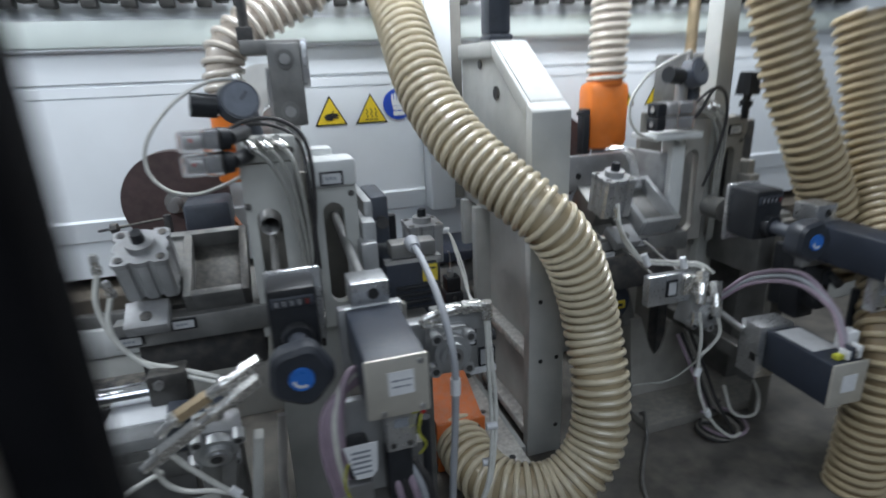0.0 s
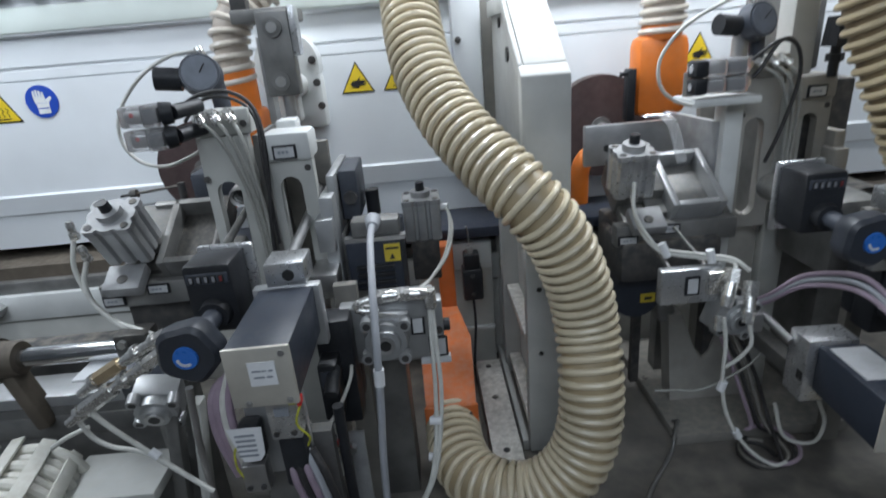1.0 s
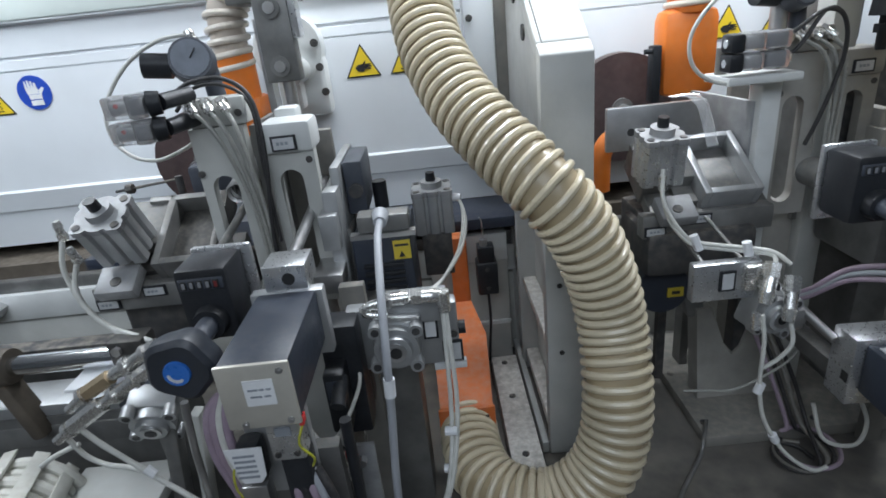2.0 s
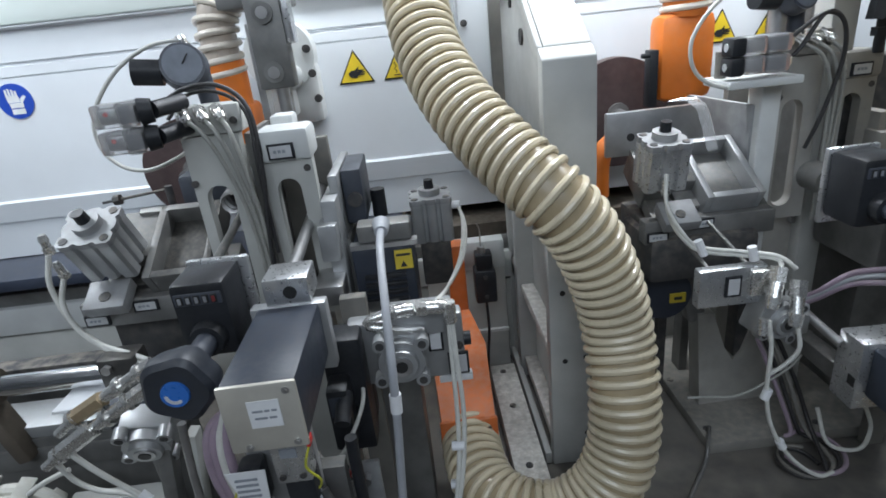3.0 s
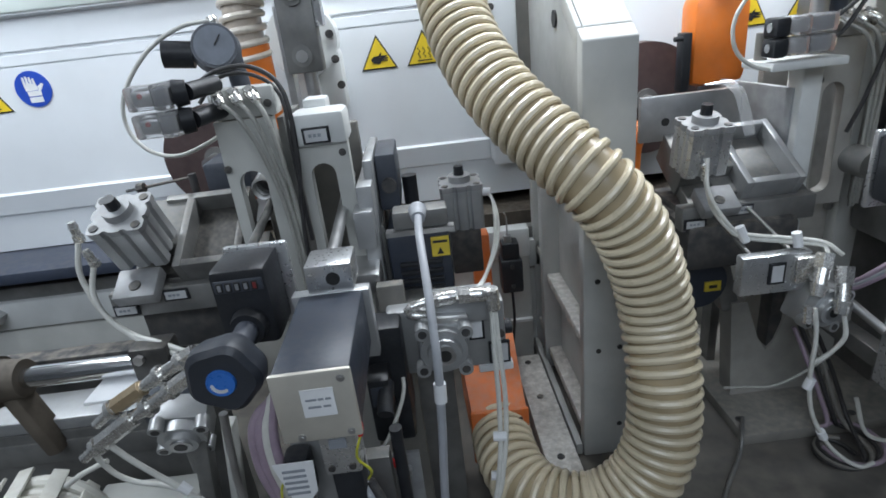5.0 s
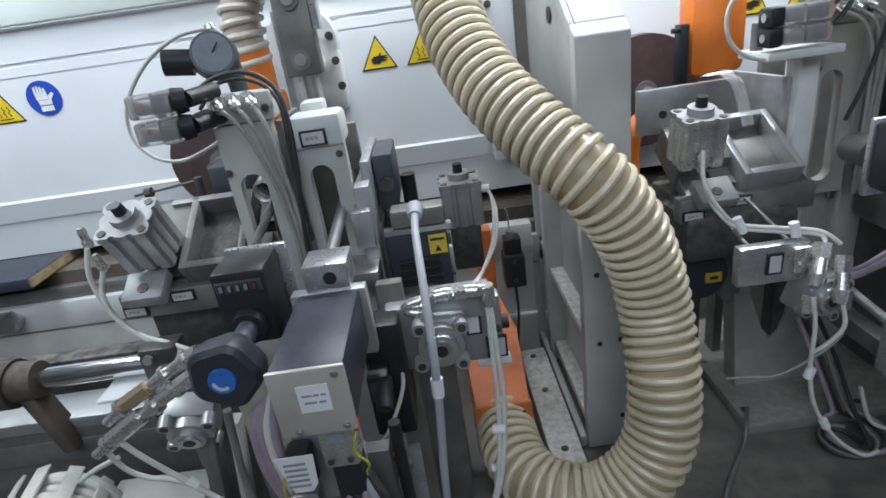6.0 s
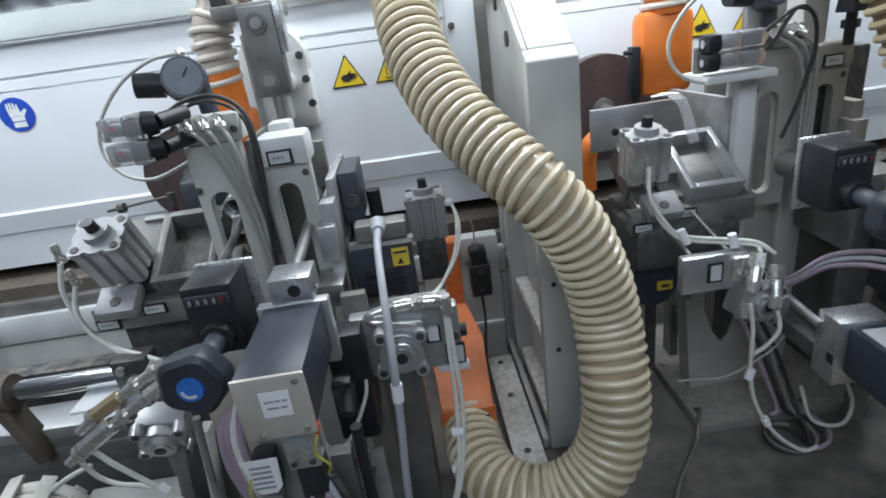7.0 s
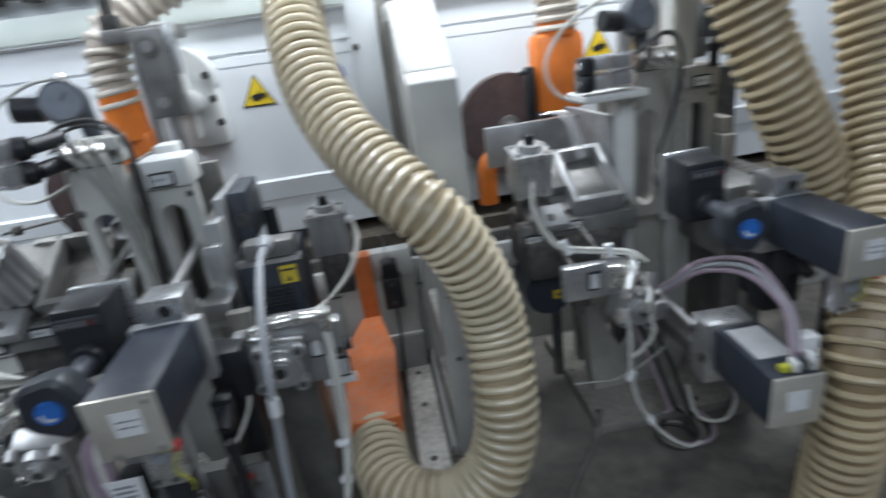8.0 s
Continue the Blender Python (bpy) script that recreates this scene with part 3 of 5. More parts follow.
def scraping_unit():
    made, first_only = [], []
    T = TILTM
    first_only.append(compact_cylinder(T @ pose(0.006, 0.022, 0.028), ALUM, "matt grey square air cylinder leaning on its tray"))
    tray = thing("tool_tray", "grey cast tool holder tray tilted forward", "tool holder", "scraping heads")
    for name, b in (("floor_plate", (0.038, 0.03, -0.01, 0.15, 0.14, 0.0)), ("side", (0.068, 0.02, -0.01, 0.078, 0.14, 0.026)),
                    ("side", (0.14, 0.02, -0.01, 0.15, 0.14, 0.026)), ("front", (0.078, 0.02, -0.01, 0.14, 0.03, 0.026)), ("back", (0.04, 0.13, -0.01, 0.14, 0.14, 0.026))):
        # floor and right wall darker: shade inside the deep tray put into colour
        part(name, tf(box(B(), *b, 0.0015), T), TRAYD if name in ("floor_plate", "side") and b[0] != 0.068 else STEELD, tray)
    part("foot", tf(box(B(), 0.0, -0.012, 0.0, 0.05, 0.03, 0.018, 0.002), T), ALUR, tray)
    part("foot_screw", tf(rod(B(), (0.025, 0.004, 0.018), (0.025, 0.004, 0.0195), 0.007, n=14), T), DARK, tray)
    part("base_bar", tf(box(B(), 0.0, 0.002, -0.03, 0.17, 0.09, -0.01, 0.002), T), STEELD, tray)
    part("head_block", tf(box(B(), -0.004, 0.06, -0.03, 0.07, 0.14, 0.02, 0.003), T), STEELD, tray)
    framed_label(tray, -0.484, 0.969, 0.806, 0.031, 0.015)
    framed_label(tray, -0.42, 0.982, 0.806, 0.031, 0.015)
    part("label_bar", box(B(), -0.486, 0.806, 0.965, -0.3, 0.83, 0.999, 0.002), STEELD, tray)
    part("under_body", box(B(), -0.47, 0.83, 0.9, -0.31, 0.95, 0.985, 0.006), DARK, tray)
    # clamped tube fittings on the cylinder
    fitting(tray, (-0.482, 0.79, 1.075), (-0.482, 0.787, 1.1), 0.005)
    fitting(tray, (-0.47, 0.783, 1.046), (-0.474, 0.78, 1.068), 0.005)
    made.append(tray)
    first_only.append(tube("air_tube", [(-0.482, 0.785, 1.075), (-0.487, 0.776, 1.04), (-0.475, 0.77, 0.995), (-0.45, 0.765, 0.965), (-0.41, 0.75, 0.955), (-0.365, 0.73, 0.945), (-0.34, 0.72, 0.935)],
                     0.0032, TUBE, "white air tube running down from the cylinder", group="air tubes"))
    first_only.append(tube("air_tube", [(-0.472, 0.78, 1.046), (-0.478, 0.772, 1.02), (-0.47, 0.766, 0.99), (-0.445, 0.762, 0.961), (-0.41, 0.748, 0.949), (-0.365, 0.727, 0.939)],
                     0.0032, TUBE, "white air tube running down from the cylinder", group="air tubes"))
    # tower
    tw = thing("tower", "pale grey slotted twin guide tower", "guide tower", "towers")
    part("guide_plate", arch_plate(-0.309, -0.245, 0.95, 1.185, 0.81, 0.826, -0.297, -0.266, 0.97, 1.128), CAST, tw)
    part("guide_plate", arch_plate(-0.225, -0.168, 0.95, 1.15, 0.806, 0.822, -0.214, -0.186, 0.985, 1.128), CAST, tw)
    part("valve_block", box(B(), -0.309, 0.81, 1.186, -0.238, 0.84, 1.218, 0.003), CAST, tw)
    part("cap_block", box(B(), -0.227, 0.8, 1.148, -0.166, 0.85, 1.185, 0.006), CASTL, tw)
    part("top_block", box(B(), -0.218, 0.85, 1.16, -0.19, 0.88, 1.194, 0.004), CASTL, tw)
    # sheet added behind the open slots, its dull tone standing for their shade
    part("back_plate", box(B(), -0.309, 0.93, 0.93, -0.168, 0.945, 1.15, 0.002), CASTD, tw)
    part("side_plate", box(B(), -0.245, 0.83, 0.93, -0.238, 0.93, 1.18), STEELD, tw)
    part("side_plate", box(B(), -0.166, 0.79, 0.93, -0.148, 0.93, 1.1, 0.002), ALUM, tw)
    part("side_block", box(B(), -0.172, 0.775, 1.03, -0.15, 0.82, 1.075, 0.002), ALUM, tw)
    part("side_block", box(B(), -0.185, 0.75, 0.985, -0.15, 0.82, 1.01, 0.002), STEEL, tw)
    part("guide_rod", rod(B(), (-0.281, 0.715, 1.055), (-0.281, 0.93, 1.085), 0.005), STEELD, tw)
    part("guide_rod", rod(B(), (-0.187, 0.68, 1.058), (-0.187, 0.93, 1.08), 0.0065), STEEL, tw)
    part("spring", sweep([(-0.281, 0.84, 1.098), (-0.281, 0.93, 1.11)], 0.011, 14, 0.002, 0.01, 0.004), STEEL, tw)
    framed_label(tw, -0.214, 1.152, 0.8, 0.03, 0.018)
    for x, z in ((-0.305, 1.133), (-0.228, 1.133), (-0.245, 1.2), (-0.175, 1.138)):
        bolt(tw, (x, 0.808, z), (0, -1, 0), 0.0042)
    part("foot_column", box(B(), -0.3, 0.84, 0.6, -0.2, 0.92, 0.95, 0.003), CAST, tw)
    for k in range(3):
        fitting(tw, (-0.298 + k * 0.018, 0.806, 1.215), (-0.288 + k * 0.019, 0.79, 1.204), 0.006)
    made.append(tw)
    for k in range(3):
        made.append(tube("air_tube", [(-0.29 + k * 0.018, 0.793, 1.206), (-0.272 + k * 0.014, 0.783, 1.19), (-0.256 + k * 0.009, 0.782, 1.15), (-0.246 + k * 0.006, 0.79, 1.08), (-0.243 + k * 0.005, 0.795, 0.95)],
                         0.0026, TUBEC, "clear air tube bundled on the tower", group="air tubes"))
    made.append(tube("control_cable", [(-0.325, 0.82, 1.222), (-0.295, 0.82, 1.237), (-0.255, 0.815, 1.237), (-0.226, 0.805, 1.21), (-0.223, 0.795, 1.14), (-0.232, 0.79, 1.05), (-0.232, 0.79, 0.93)],
                     0.0027, RUBBER, "black cable arching over the tower", "cable"))
    made.append(tube("control_cable", [(-0.325, 0.83, 1.205), (-0.3, 0.835, 1.229), (-0.262, 0.83, 1.229), (-0.232, 0.815, 1.205), (-0.228, 0.8, 1.14), (-0.226, 0.795, 1.04)],
                     0.0023, RUBBER, "black cable arching over the tower", "cable"))
    # regulator
    rg = thing("pressure_regulator", "grey pressure regulator with a round gauge", "pressure regulator", "regulators")
    ax = Vector((0.25, -0.9, 0.25)).normalized()
    p = Vector((-0.302, 0.86, 1.257))
    part("body", rod(B(), p, p + ax * 0.02, 0.027, 0.024, n=32), GREYB, rg)
    part("gauge_face", rod(B(), p + ax * 0.0195, p + ax * 0.0215, 0.021, n=32), mat_face, rg, "pale gauge dial")
    part("needle", rod(B(), p + ax * 0.022, p + ax * 0.0225 + Vector((0.008, 0, 0.01)), 0.0008, n=6), PRINT, rg)
    part("knob", rod(B(), (-0.357, 0.85, 1.259), (-0.326, 0.856, 1.255), 0.0145, n=18), BLACK, rg)
    part("stem", rod(B(), (-0.285, 0.868, 1.2), (-0.29, 0.868, 1.262), 0.011), GREYB, rg)
    fitting(rg, (-0.298, 0.868, 1.277), (-0.302, 0.866, 1.293), 0.006)
    made.append(rg)
    first_only.append(tube("air_tube", [(-0.302, 0.862, 1.288), (-0.335, 0.855, 1.284), (-0.375, 0.848, 1.262), (-0.41, 0.845, 1.222), (-0.418, 0.845, 1.185), (-0.4, 0.842, 1.158), (-0.366, 0.835, 1.15), (-0.325, 0.825, 1.162), (-0.3, 0.82, 1.175)],
                     0.0023, TUBE, "white air tube looping out from the regulator", group="air tubes"))
    # valves
    for z in (1.211, 1.184):
        v = thing("solenoid_valve", "clear-capped solenoid valve with dusty coil", "valve", "valves")
        part("cap", box(B(), -0.366, 0.752, z, -0.34, 0.781, z + 0.0235, 0.003), CLEAR, v)
        part("coil", box(B(), -0.361, 0.758, z + 0.004, -0.341, 0.776, z + 0.019, 0.003), STEEL, v)
        part("lamp", rod(B(), (-0.352, 0.7575, z + 0.014), (-0.352, 0.7555, z + 0.014), 0.0024, n=10), RED, v)
        part("body", box(B(), -0.34, 0.75, z - 0.001, -0.323, 0.783, z + 0.0245, 0.003), CLEAR, v)
        part("core", box(B(), -0.339, 0.756, z + 0.003, -0.324, 0.777, z + 0.02, 0.002), GREYB, v)
        part("nut", rod(B(), (-0.324, 0.768, z + 0.012), (-0.312, 0.772, z + 0.012), 0.014, 0.012, n=16), BLACK, v)
        part("stub", rod(B(), (-0.313, 0.772, z + 0.012), (-0.296, 0.812, z + 0.014), 0.009, n=14), BLACK, v)
        made.append(v)
    # counter with handwheel
    ct = thing("position_counter", "black position counter with a dark star knob", "position counter", "counters")
    part("mount_plate", box(B(), -0.296, 0.705, 1.0, -0.232, 0.713, 1.094, 0.003), ALU, ct)
    part("case", box(B(), -0.294, 0.65, 1.012, -0.241, 0.705, 1.092, 0.006), BLACK, ct)
    part("window", box(B(), -0.29, 0.6485, 1.07, -0.245, 0.652, 1.083, 0.002), GREYB, ct)
    for k in range(5):
        part("digit_wheel", box(B(), -0.287 + k * 0.008, 0.6475, 1.072, -0.281 + k * 0.008, 0.65, 1.081, 0.0005), PRINT, ct)
        part("digit_mark", box(B(), -0.2855 + k * 0.008, 0.647, 1.0735, -0.2825 + k * 0.008, 0.649, 1.0795), DIM_RED if k == 4 else DIGIT, ct)
    part("collar", rod(B(), (-0.266, 0.652, 1.036), (-0.266, 0.638, 1.036), 0.018, 0.016, n=24), BLACK, ct)
    part("shaft", rod(B(), (-0.266, 0.64, 1.036), (-0.268, 0.592, 1.034), 0.0105, n=20), GREYB, ct)
    bm = B()
    vs = []
    for y, k in ((0.565, 0.82), (0.57, 0.97), (0.582, 1.0), (0.594, 0.9), (0.597, 0.7)):
        ring = []
        for i in range(60):
            a = 2 * math.pi * i / 60
            r = (0.0315 + 0.0017 * math.cos(5 * a + 0.6)) * k
            ring.append(bm.verts.new((-0.268 + r * math.cos(a), y, 1.032 + r * math.sin(a))))
        vs.append(ring)
    for r0, r1 in zip(vs[:-1], vs[1:]):
        for i in range(60):
            bm.faces.new((r0[i], r1[i], r1[(i + 1) % 60], r0[(i + 1) % 60]))
    bm.faces.new(vs[0])
    bm.faces.new(vs[-1][::-1])
    bmesh.ops.recalc_face_normals(bm, faces=bm.faces)
    knob = part("star_knob", bm, KNOBM, ct)
    part("knob_cap", rod(B(), (-0.268, 0.566, 1.032), (-0.268, 0.5625, 1.032), 0.0125, 0.0115, n=28), BLUE, knob, "blue knob cap")
    bm = B()
    for i in range(9):
        a = math.pi * (1.05 + 0.6 * i / 8)
        rod(bm, (-0.268 + 0.007 * math.cos(a), 0.5628, 1.032 + 0.007 * math.sin(a)), (-0.268 + 0.007 * math.cos(a), 0.562, 1.032 + 0.007 * math.sin(a)), 0.0016, n=8)
    part("cap_mark", bm, PAPER, knob)
    for o in (ct, ):
        o.location.z = -0.016
    made.append(ct)
    # drive module
    md = thing("drive_module", "dark blue-grey drive module with a steel front", "drive module", "modules")
    part("case", box(B(), -0.214, 0.523, 0.987, -0.156, 0.645, 1.045, 0.003), NAVY, md)
    part("front_plate", box(B(), -0.215, 0.519, 0.985, -0.155, 0.5235, 1.046, 0.002), FRONTM, md, "brushed steel front plate")
    part("front_label", box(B(), -0.194, 0.5182, 1.008, -0.17, 0.5192, 1.032), PAPER, md)
    for z, x0, x1 in ((1.0222, -0.191, -0.183), (1.0222, -0.182, -0.178), (1.0222, -0.1765, -0.1725), (1.0158, -0.19, -0.1805), (1.0158, -0.179, -0.1735)):
        part("label_line", box(B(), x0, 0.5178, z, x1, 0.5183, z + 0.0018), GREYPRINT, md)
    for x, z in ((-0.2, 0.99), (-0.163, 1.039), (-0.163, 0.991)):
        bolt(md, (x, 0.5192, z), (0, -1, 0), 0.003, 0.0012, STEEL, "screw")
    part("back_plate", box(B(), -0.222, 0.645, 0.97, -0.15, 0.66, 1.044, 0.002), ALUM, md)
    part("bracket", box(B(), -0.206, 0.648, 1.043, -0.163, 0.69, 1.071, 0.002), ALU, md)
    part("bracket_hole", rod(B(), (-0.181, 0.6485, 1.057), (-0.181, 0.6472, 1.057), 0.0065, n=18), PRINT, md)
    part("connector", box(B(), -0.196, 0.54, 0.93, -0.166, 0.56, 0.984, 0.002), ALU, md, "pale plug under the module")
    part("connector_screw", rod(B(), (-0.19, 0.54, 0.938), (-0.19, 0.538, 0.938), 0.003, n=10), DARK, md)
    part("connector_screw", rod(B(), (-0.173, 0.54, 0.938), (-0.173, 0.538, 0.938), 0.003, n=10), DARK, md)
    part("connector_label", box(B(), -0.188, 0.5388, 0.958, -0.174, 0.5402, 0.967), GREYPRINT, md)
    part("red_plug", box(B(), -0.162, 0.53, 0.974, -0.158, 0.54, 0.982, 0.001), RED, md)
    part("green_plug", box(B(), -0.171, 0.533, 0.974, -0.164, 0.543, 0.983, 0.001), GREENY, md)
    made.append(md)
    made.append(tube("earth_wire", [(-0.161, 0.535, 0.972), (-0.166, 0.53, 0.955), (-0.158, 0.535, 0.935), (-0.165, 0.545, 0.915)], 0.0011, GREENY, "thin yellow-green earth wire", "wire"))
    for k in range(4):
        made.append(tube("signal_cable", [(-0.19 + 0.004 * k, 0.62, 0.98), (-0.222, 0.58, 1.005 - k * 0.005), (-0.236 - 0.005 * k, 0.565, 0.975), (-0.238 - 0.006 * k, 0.56, 0.93), (-0.23 - 0.006 * k, 0.565, 0.87)],
                         0.0042, TUBE if k == 1 else PURPLE, "dusty violet signal cable beside the module", "cable", "signal cables"))
    sv = thing("servo_motor", "small black servo motor beside the module", "motor", "servo motors")
    part("body", box(B(), -0.172, 0.672, 0.84, -0.13, 0.71, 0.984, 0.004), BLACK, sv)
    part("cover", box(B(), -0.168, 0.64, 0.87, -0.146, 0.673, 0.945, 0.003), BLACK, sv)
    part("type_label", box(B(), -0.165, 0.6388, 0.915, -0.149, 0.6402, 0.938), GREYB, sv)
    part("flange", box(B(), -0.17, 0.71, 0.85, -0.13, 0.735, 0.965, 0.004), BLACK, sv)
    part("shaft", rod(B(), (-0.142, 0.6, 0.92), (-0.142, 0.6, 0.75), 0.006), BLACK, sv)
    part("plug", rod(B(), (-0.15, 0.65, 0.935), (-0.152, 0.62, 0.92), 0.008, n=14), BLACK, sv)
    part("rear_rail", box(B(), -0.155, 0.735, 0.6, -0.125, 0.75, 1.0, 0.002), CASTD, sv)
    made.append(sv)
    return made


mat_face = mat("gauge_dial", (0.13, 0.15, 0.185), 0.4, 0, 0.1, 80, 0.02)
SHIFT = Vector((0.736, 0.07, 0.01))
OFFSETS = {"tool_tray": (0.006, 0.004, -0.02), "tower": (0.032, 0.06, -0.012), "air_tube": (0.035, 0.06, -0.016), "pressure_regulator": (0.03, 0.01, -0.005),
           "position_counter": (-0.008, 0.012, -0.01), "drive_module": (0.012, 0, -0.02)}
for ob in scraping_unit():
    again = copy_thing(ob, Matrix.Translation(SHIFT + Vector(OFFSETS.get(ob.name.split(".")[0], (0, 0, 0)))))
    if ob.name.startswith(("solenoid_valve", "control_cable", "signal_cable")):
        for piece in [again] + list(again.children):
            bpy.data.objects.remove(piece)
        continue
    # the second tower is dustier, and its recess shade is coloured in too
    if ob.name.startswith("tower"):
        for piece in list(again.children):
            if piece.name.split(".")[0] in ("guide_rod", "spring"):
                bpy.data.objects.remove(piece)
            elif piece.data.materials[0] in (CAST, CASTL, ALUM):
                piece.data = piece.data.copy()
                piece.data.materials[0] = TOWD
    if ob.name.startswith("tool_tray"):
        part("apron", box(B(), 0.306, 0.873, 0.958, 0.424, 0.881, 1.012, 0.002), TRAYD, again)

        # the second tray is lighter metal; only the first has inner shade coloured in
        for piece in again.children:
            if piece.name.split(".")[0] in ("side", "front", "back", "floor_plate"):
                piece.data = piece.data.copy()
                piece.data.materials[0] = STEELD if piece.name.startswith("floor") else ALUM


def second_valves():
    for z in (1.197, 1.1725):
        v = thing("solenoid_valve", "clear solenoid valve with a black end cap", "valve", "valves")
        part("end_cap", box(B(), 0.365, 0.893, z - 0.001, 0.384, 0.923, z + 0.0225, 0.004), BLACK, v)
        part("end_screw", rod(B(), (0.3645, 0.905, z + 0.011), (0.3625, 0.905, z + 0.011), 0.0055, n=14), CHROME, v)
        part("body", box(B(), 0.384, 0.892, z, 0.41, 0.924, z + 0.0225, 0.003), CLEAR, v)
        part("coil", box(B(), 0.386, 0.897, z + 0.003, 0.408, 0.919, z + 0.019, 0.002), STEEL, v)
        part("rear_body", box(B(), 0.4105, 0.89, z, 0.442, 0.926, z + 0.0225, 0.004), CLEAR, v)
        part("core", box(B(), 0.412, 0.896, z + 0.003, 0.438, 0.92, z + 0.019, 0.002), GREYB, v)
        part("nut", rod(B(), (0.442, 0.908, z + 0.011), (0.449, 0.909, z + 0.011), 0.009, n=6), NICKEL, v)
        part("lead", sweep([(0.447, 0.909, z + 0.011), (0.462, 0.905, z + 0.026), (0.49, 0.905, 1.238), (0.515, 0.905, 1.225), (0.522, 0.905, 1.18), (0.505, 0.905, 1.11), (0.49, 0.91, 1.06)], 0.0028, 8), RUBBER, v, "black cable lead")
    f = thing("frame_post", "upright tower bar in a lit pale tone with a shelf under the valves", "post", "posts")
    # left bar of the tower, pale for the hood light on its side
    part("upright", box(B(), 0.434, 0.93, 0.86, 0.462, 0.965, 1.1548, 0.003), CASTL, f)
    # its lower end, coloured dark for the shade under the tray
    part("foot", box(B(), 0.438, 0.934, 0.62, 0.458, 0.962, 0.86), DARK, f)
    part("shelf", box(B(), 0.366, 0.893, 1.155, 0.465, 0.965, 1.1655, 0.002), CASTL, f)
    part("stud", rod(B(), (0.38, 0.945, 1.165), (0.38, 0.945, 1.2), 0.008, n=14), CASTD, f)
    k = thing("clamping_knob", "black clamping knob on a threaded stem", "knob")
    part("stem", rod(B(), (0.588, 0.93, 1.178), (0.588, 0.93, 1.222), 0.007, n=14), BLACK, k)
    part("nut", rod(B(), (0.588, 0.93, 1.2), (0.588, 0.93, 1.211), 0.012, n=6), BLACK, k)
    part("grip", rod(B(), (0.588, 0.93, 1.222), (0.588, 0.93, 1.262), 0.021, 0.017, n=10), BLACK, k)
    part("pillar", rod(B(), (0.452, 0.945, 1.165), (0.452, 0.945, 1.25), 0.011, n=18), STEEL, f)


second_valves()
compact_cylinder(pose(0.246, 0.862, 1.038, 10, 0, 0), ALU, "bright square air cylinder on the second tray", 0.056, 0.05, 0.058)
tube("air_tube", [(0.455, 0.93, 1.29), (0.42, 0.9, 1.3), (0.352, 0.9, 1.27), (0.318, 0.9, 1.232), (0.315, 0.9, 1.198), (0.333, 0.9, 1.172), (0.372, 0.9, 1.158), (0.43, 0.9, 1.165)],
     0.0026, TUBE, "white air tube looping beside the orange hood", group="air tubes")


# ---- middle unit between tower and column ----
def clamp_head(m, label, group="clamp heads"):
    """A short square cylinder seen end on: four lobes with screws round a stepped ring. Its face looks along -y of m."""
    c = thing("clamp_cylinder", label, "air cylinder", group)
    bm = box(B(), -0.026, 0.006, -0.026, 0.026, 0.036, 0.026, 0.004)
    part("body", tf(bm, m), ALUM, c)
    bm = B()
    for sx in (-1, 1):
        for sz in (-1, 1):
            rod(bm, (sx * 0.0215, -0.006, sz * 0.0215), (sx * 0.0215, 0.008, sz * 0.0215), 0.0075, n=16)
    rod(bm, (0, -0.005, 0), (0, 0.008, 0), 0.024, n=32)
    part("lobed_cover", tf(bm, m), ALUM, c)
    part("ring", tf(rod(B(), (0, -0.011, 0), (0, -0.004, 0), 0.0165, 0.018, n=32), m), ALUM, c)
    part("inner_ring", tf(rod(B(), (0, -0.013, 0), (0, -0.01, 0), 0.011, n=28), m), STEEL, c)
    part("bore", tf(rod(B(), (0, -0.0138, 0), (0, -0.0128, 0), 0.0065, n=20), m), PRINT, c)
    for sx in (-1, 1):
        for sz in (-1, 1):
            part("screw", tf(rod(B(), (sx * 0.0215, -0.0068, sz * 0.0215), (sx * 0.0215, -0.0055, sz * 0.0215), 0.0044, n=12), m), DARK, c)
    return c


def loft(a, b):
    """A closed solid between two quads."""
    bm = B()
    va, vb = [bm.verts.new(p) for p in a], [bm.verts.new(p) for p in b]
    bm.faces.new(va)
    bm.faces.new(vb[::-1])
    for i in range(4):
        bm.faces.new((va[i], vb[i], vb[(i + 1) % 4], va[(i + 1) % 4]))
    bmesh.ops.recalc_face_normals(bm, faces=bm.faces)
    return bm


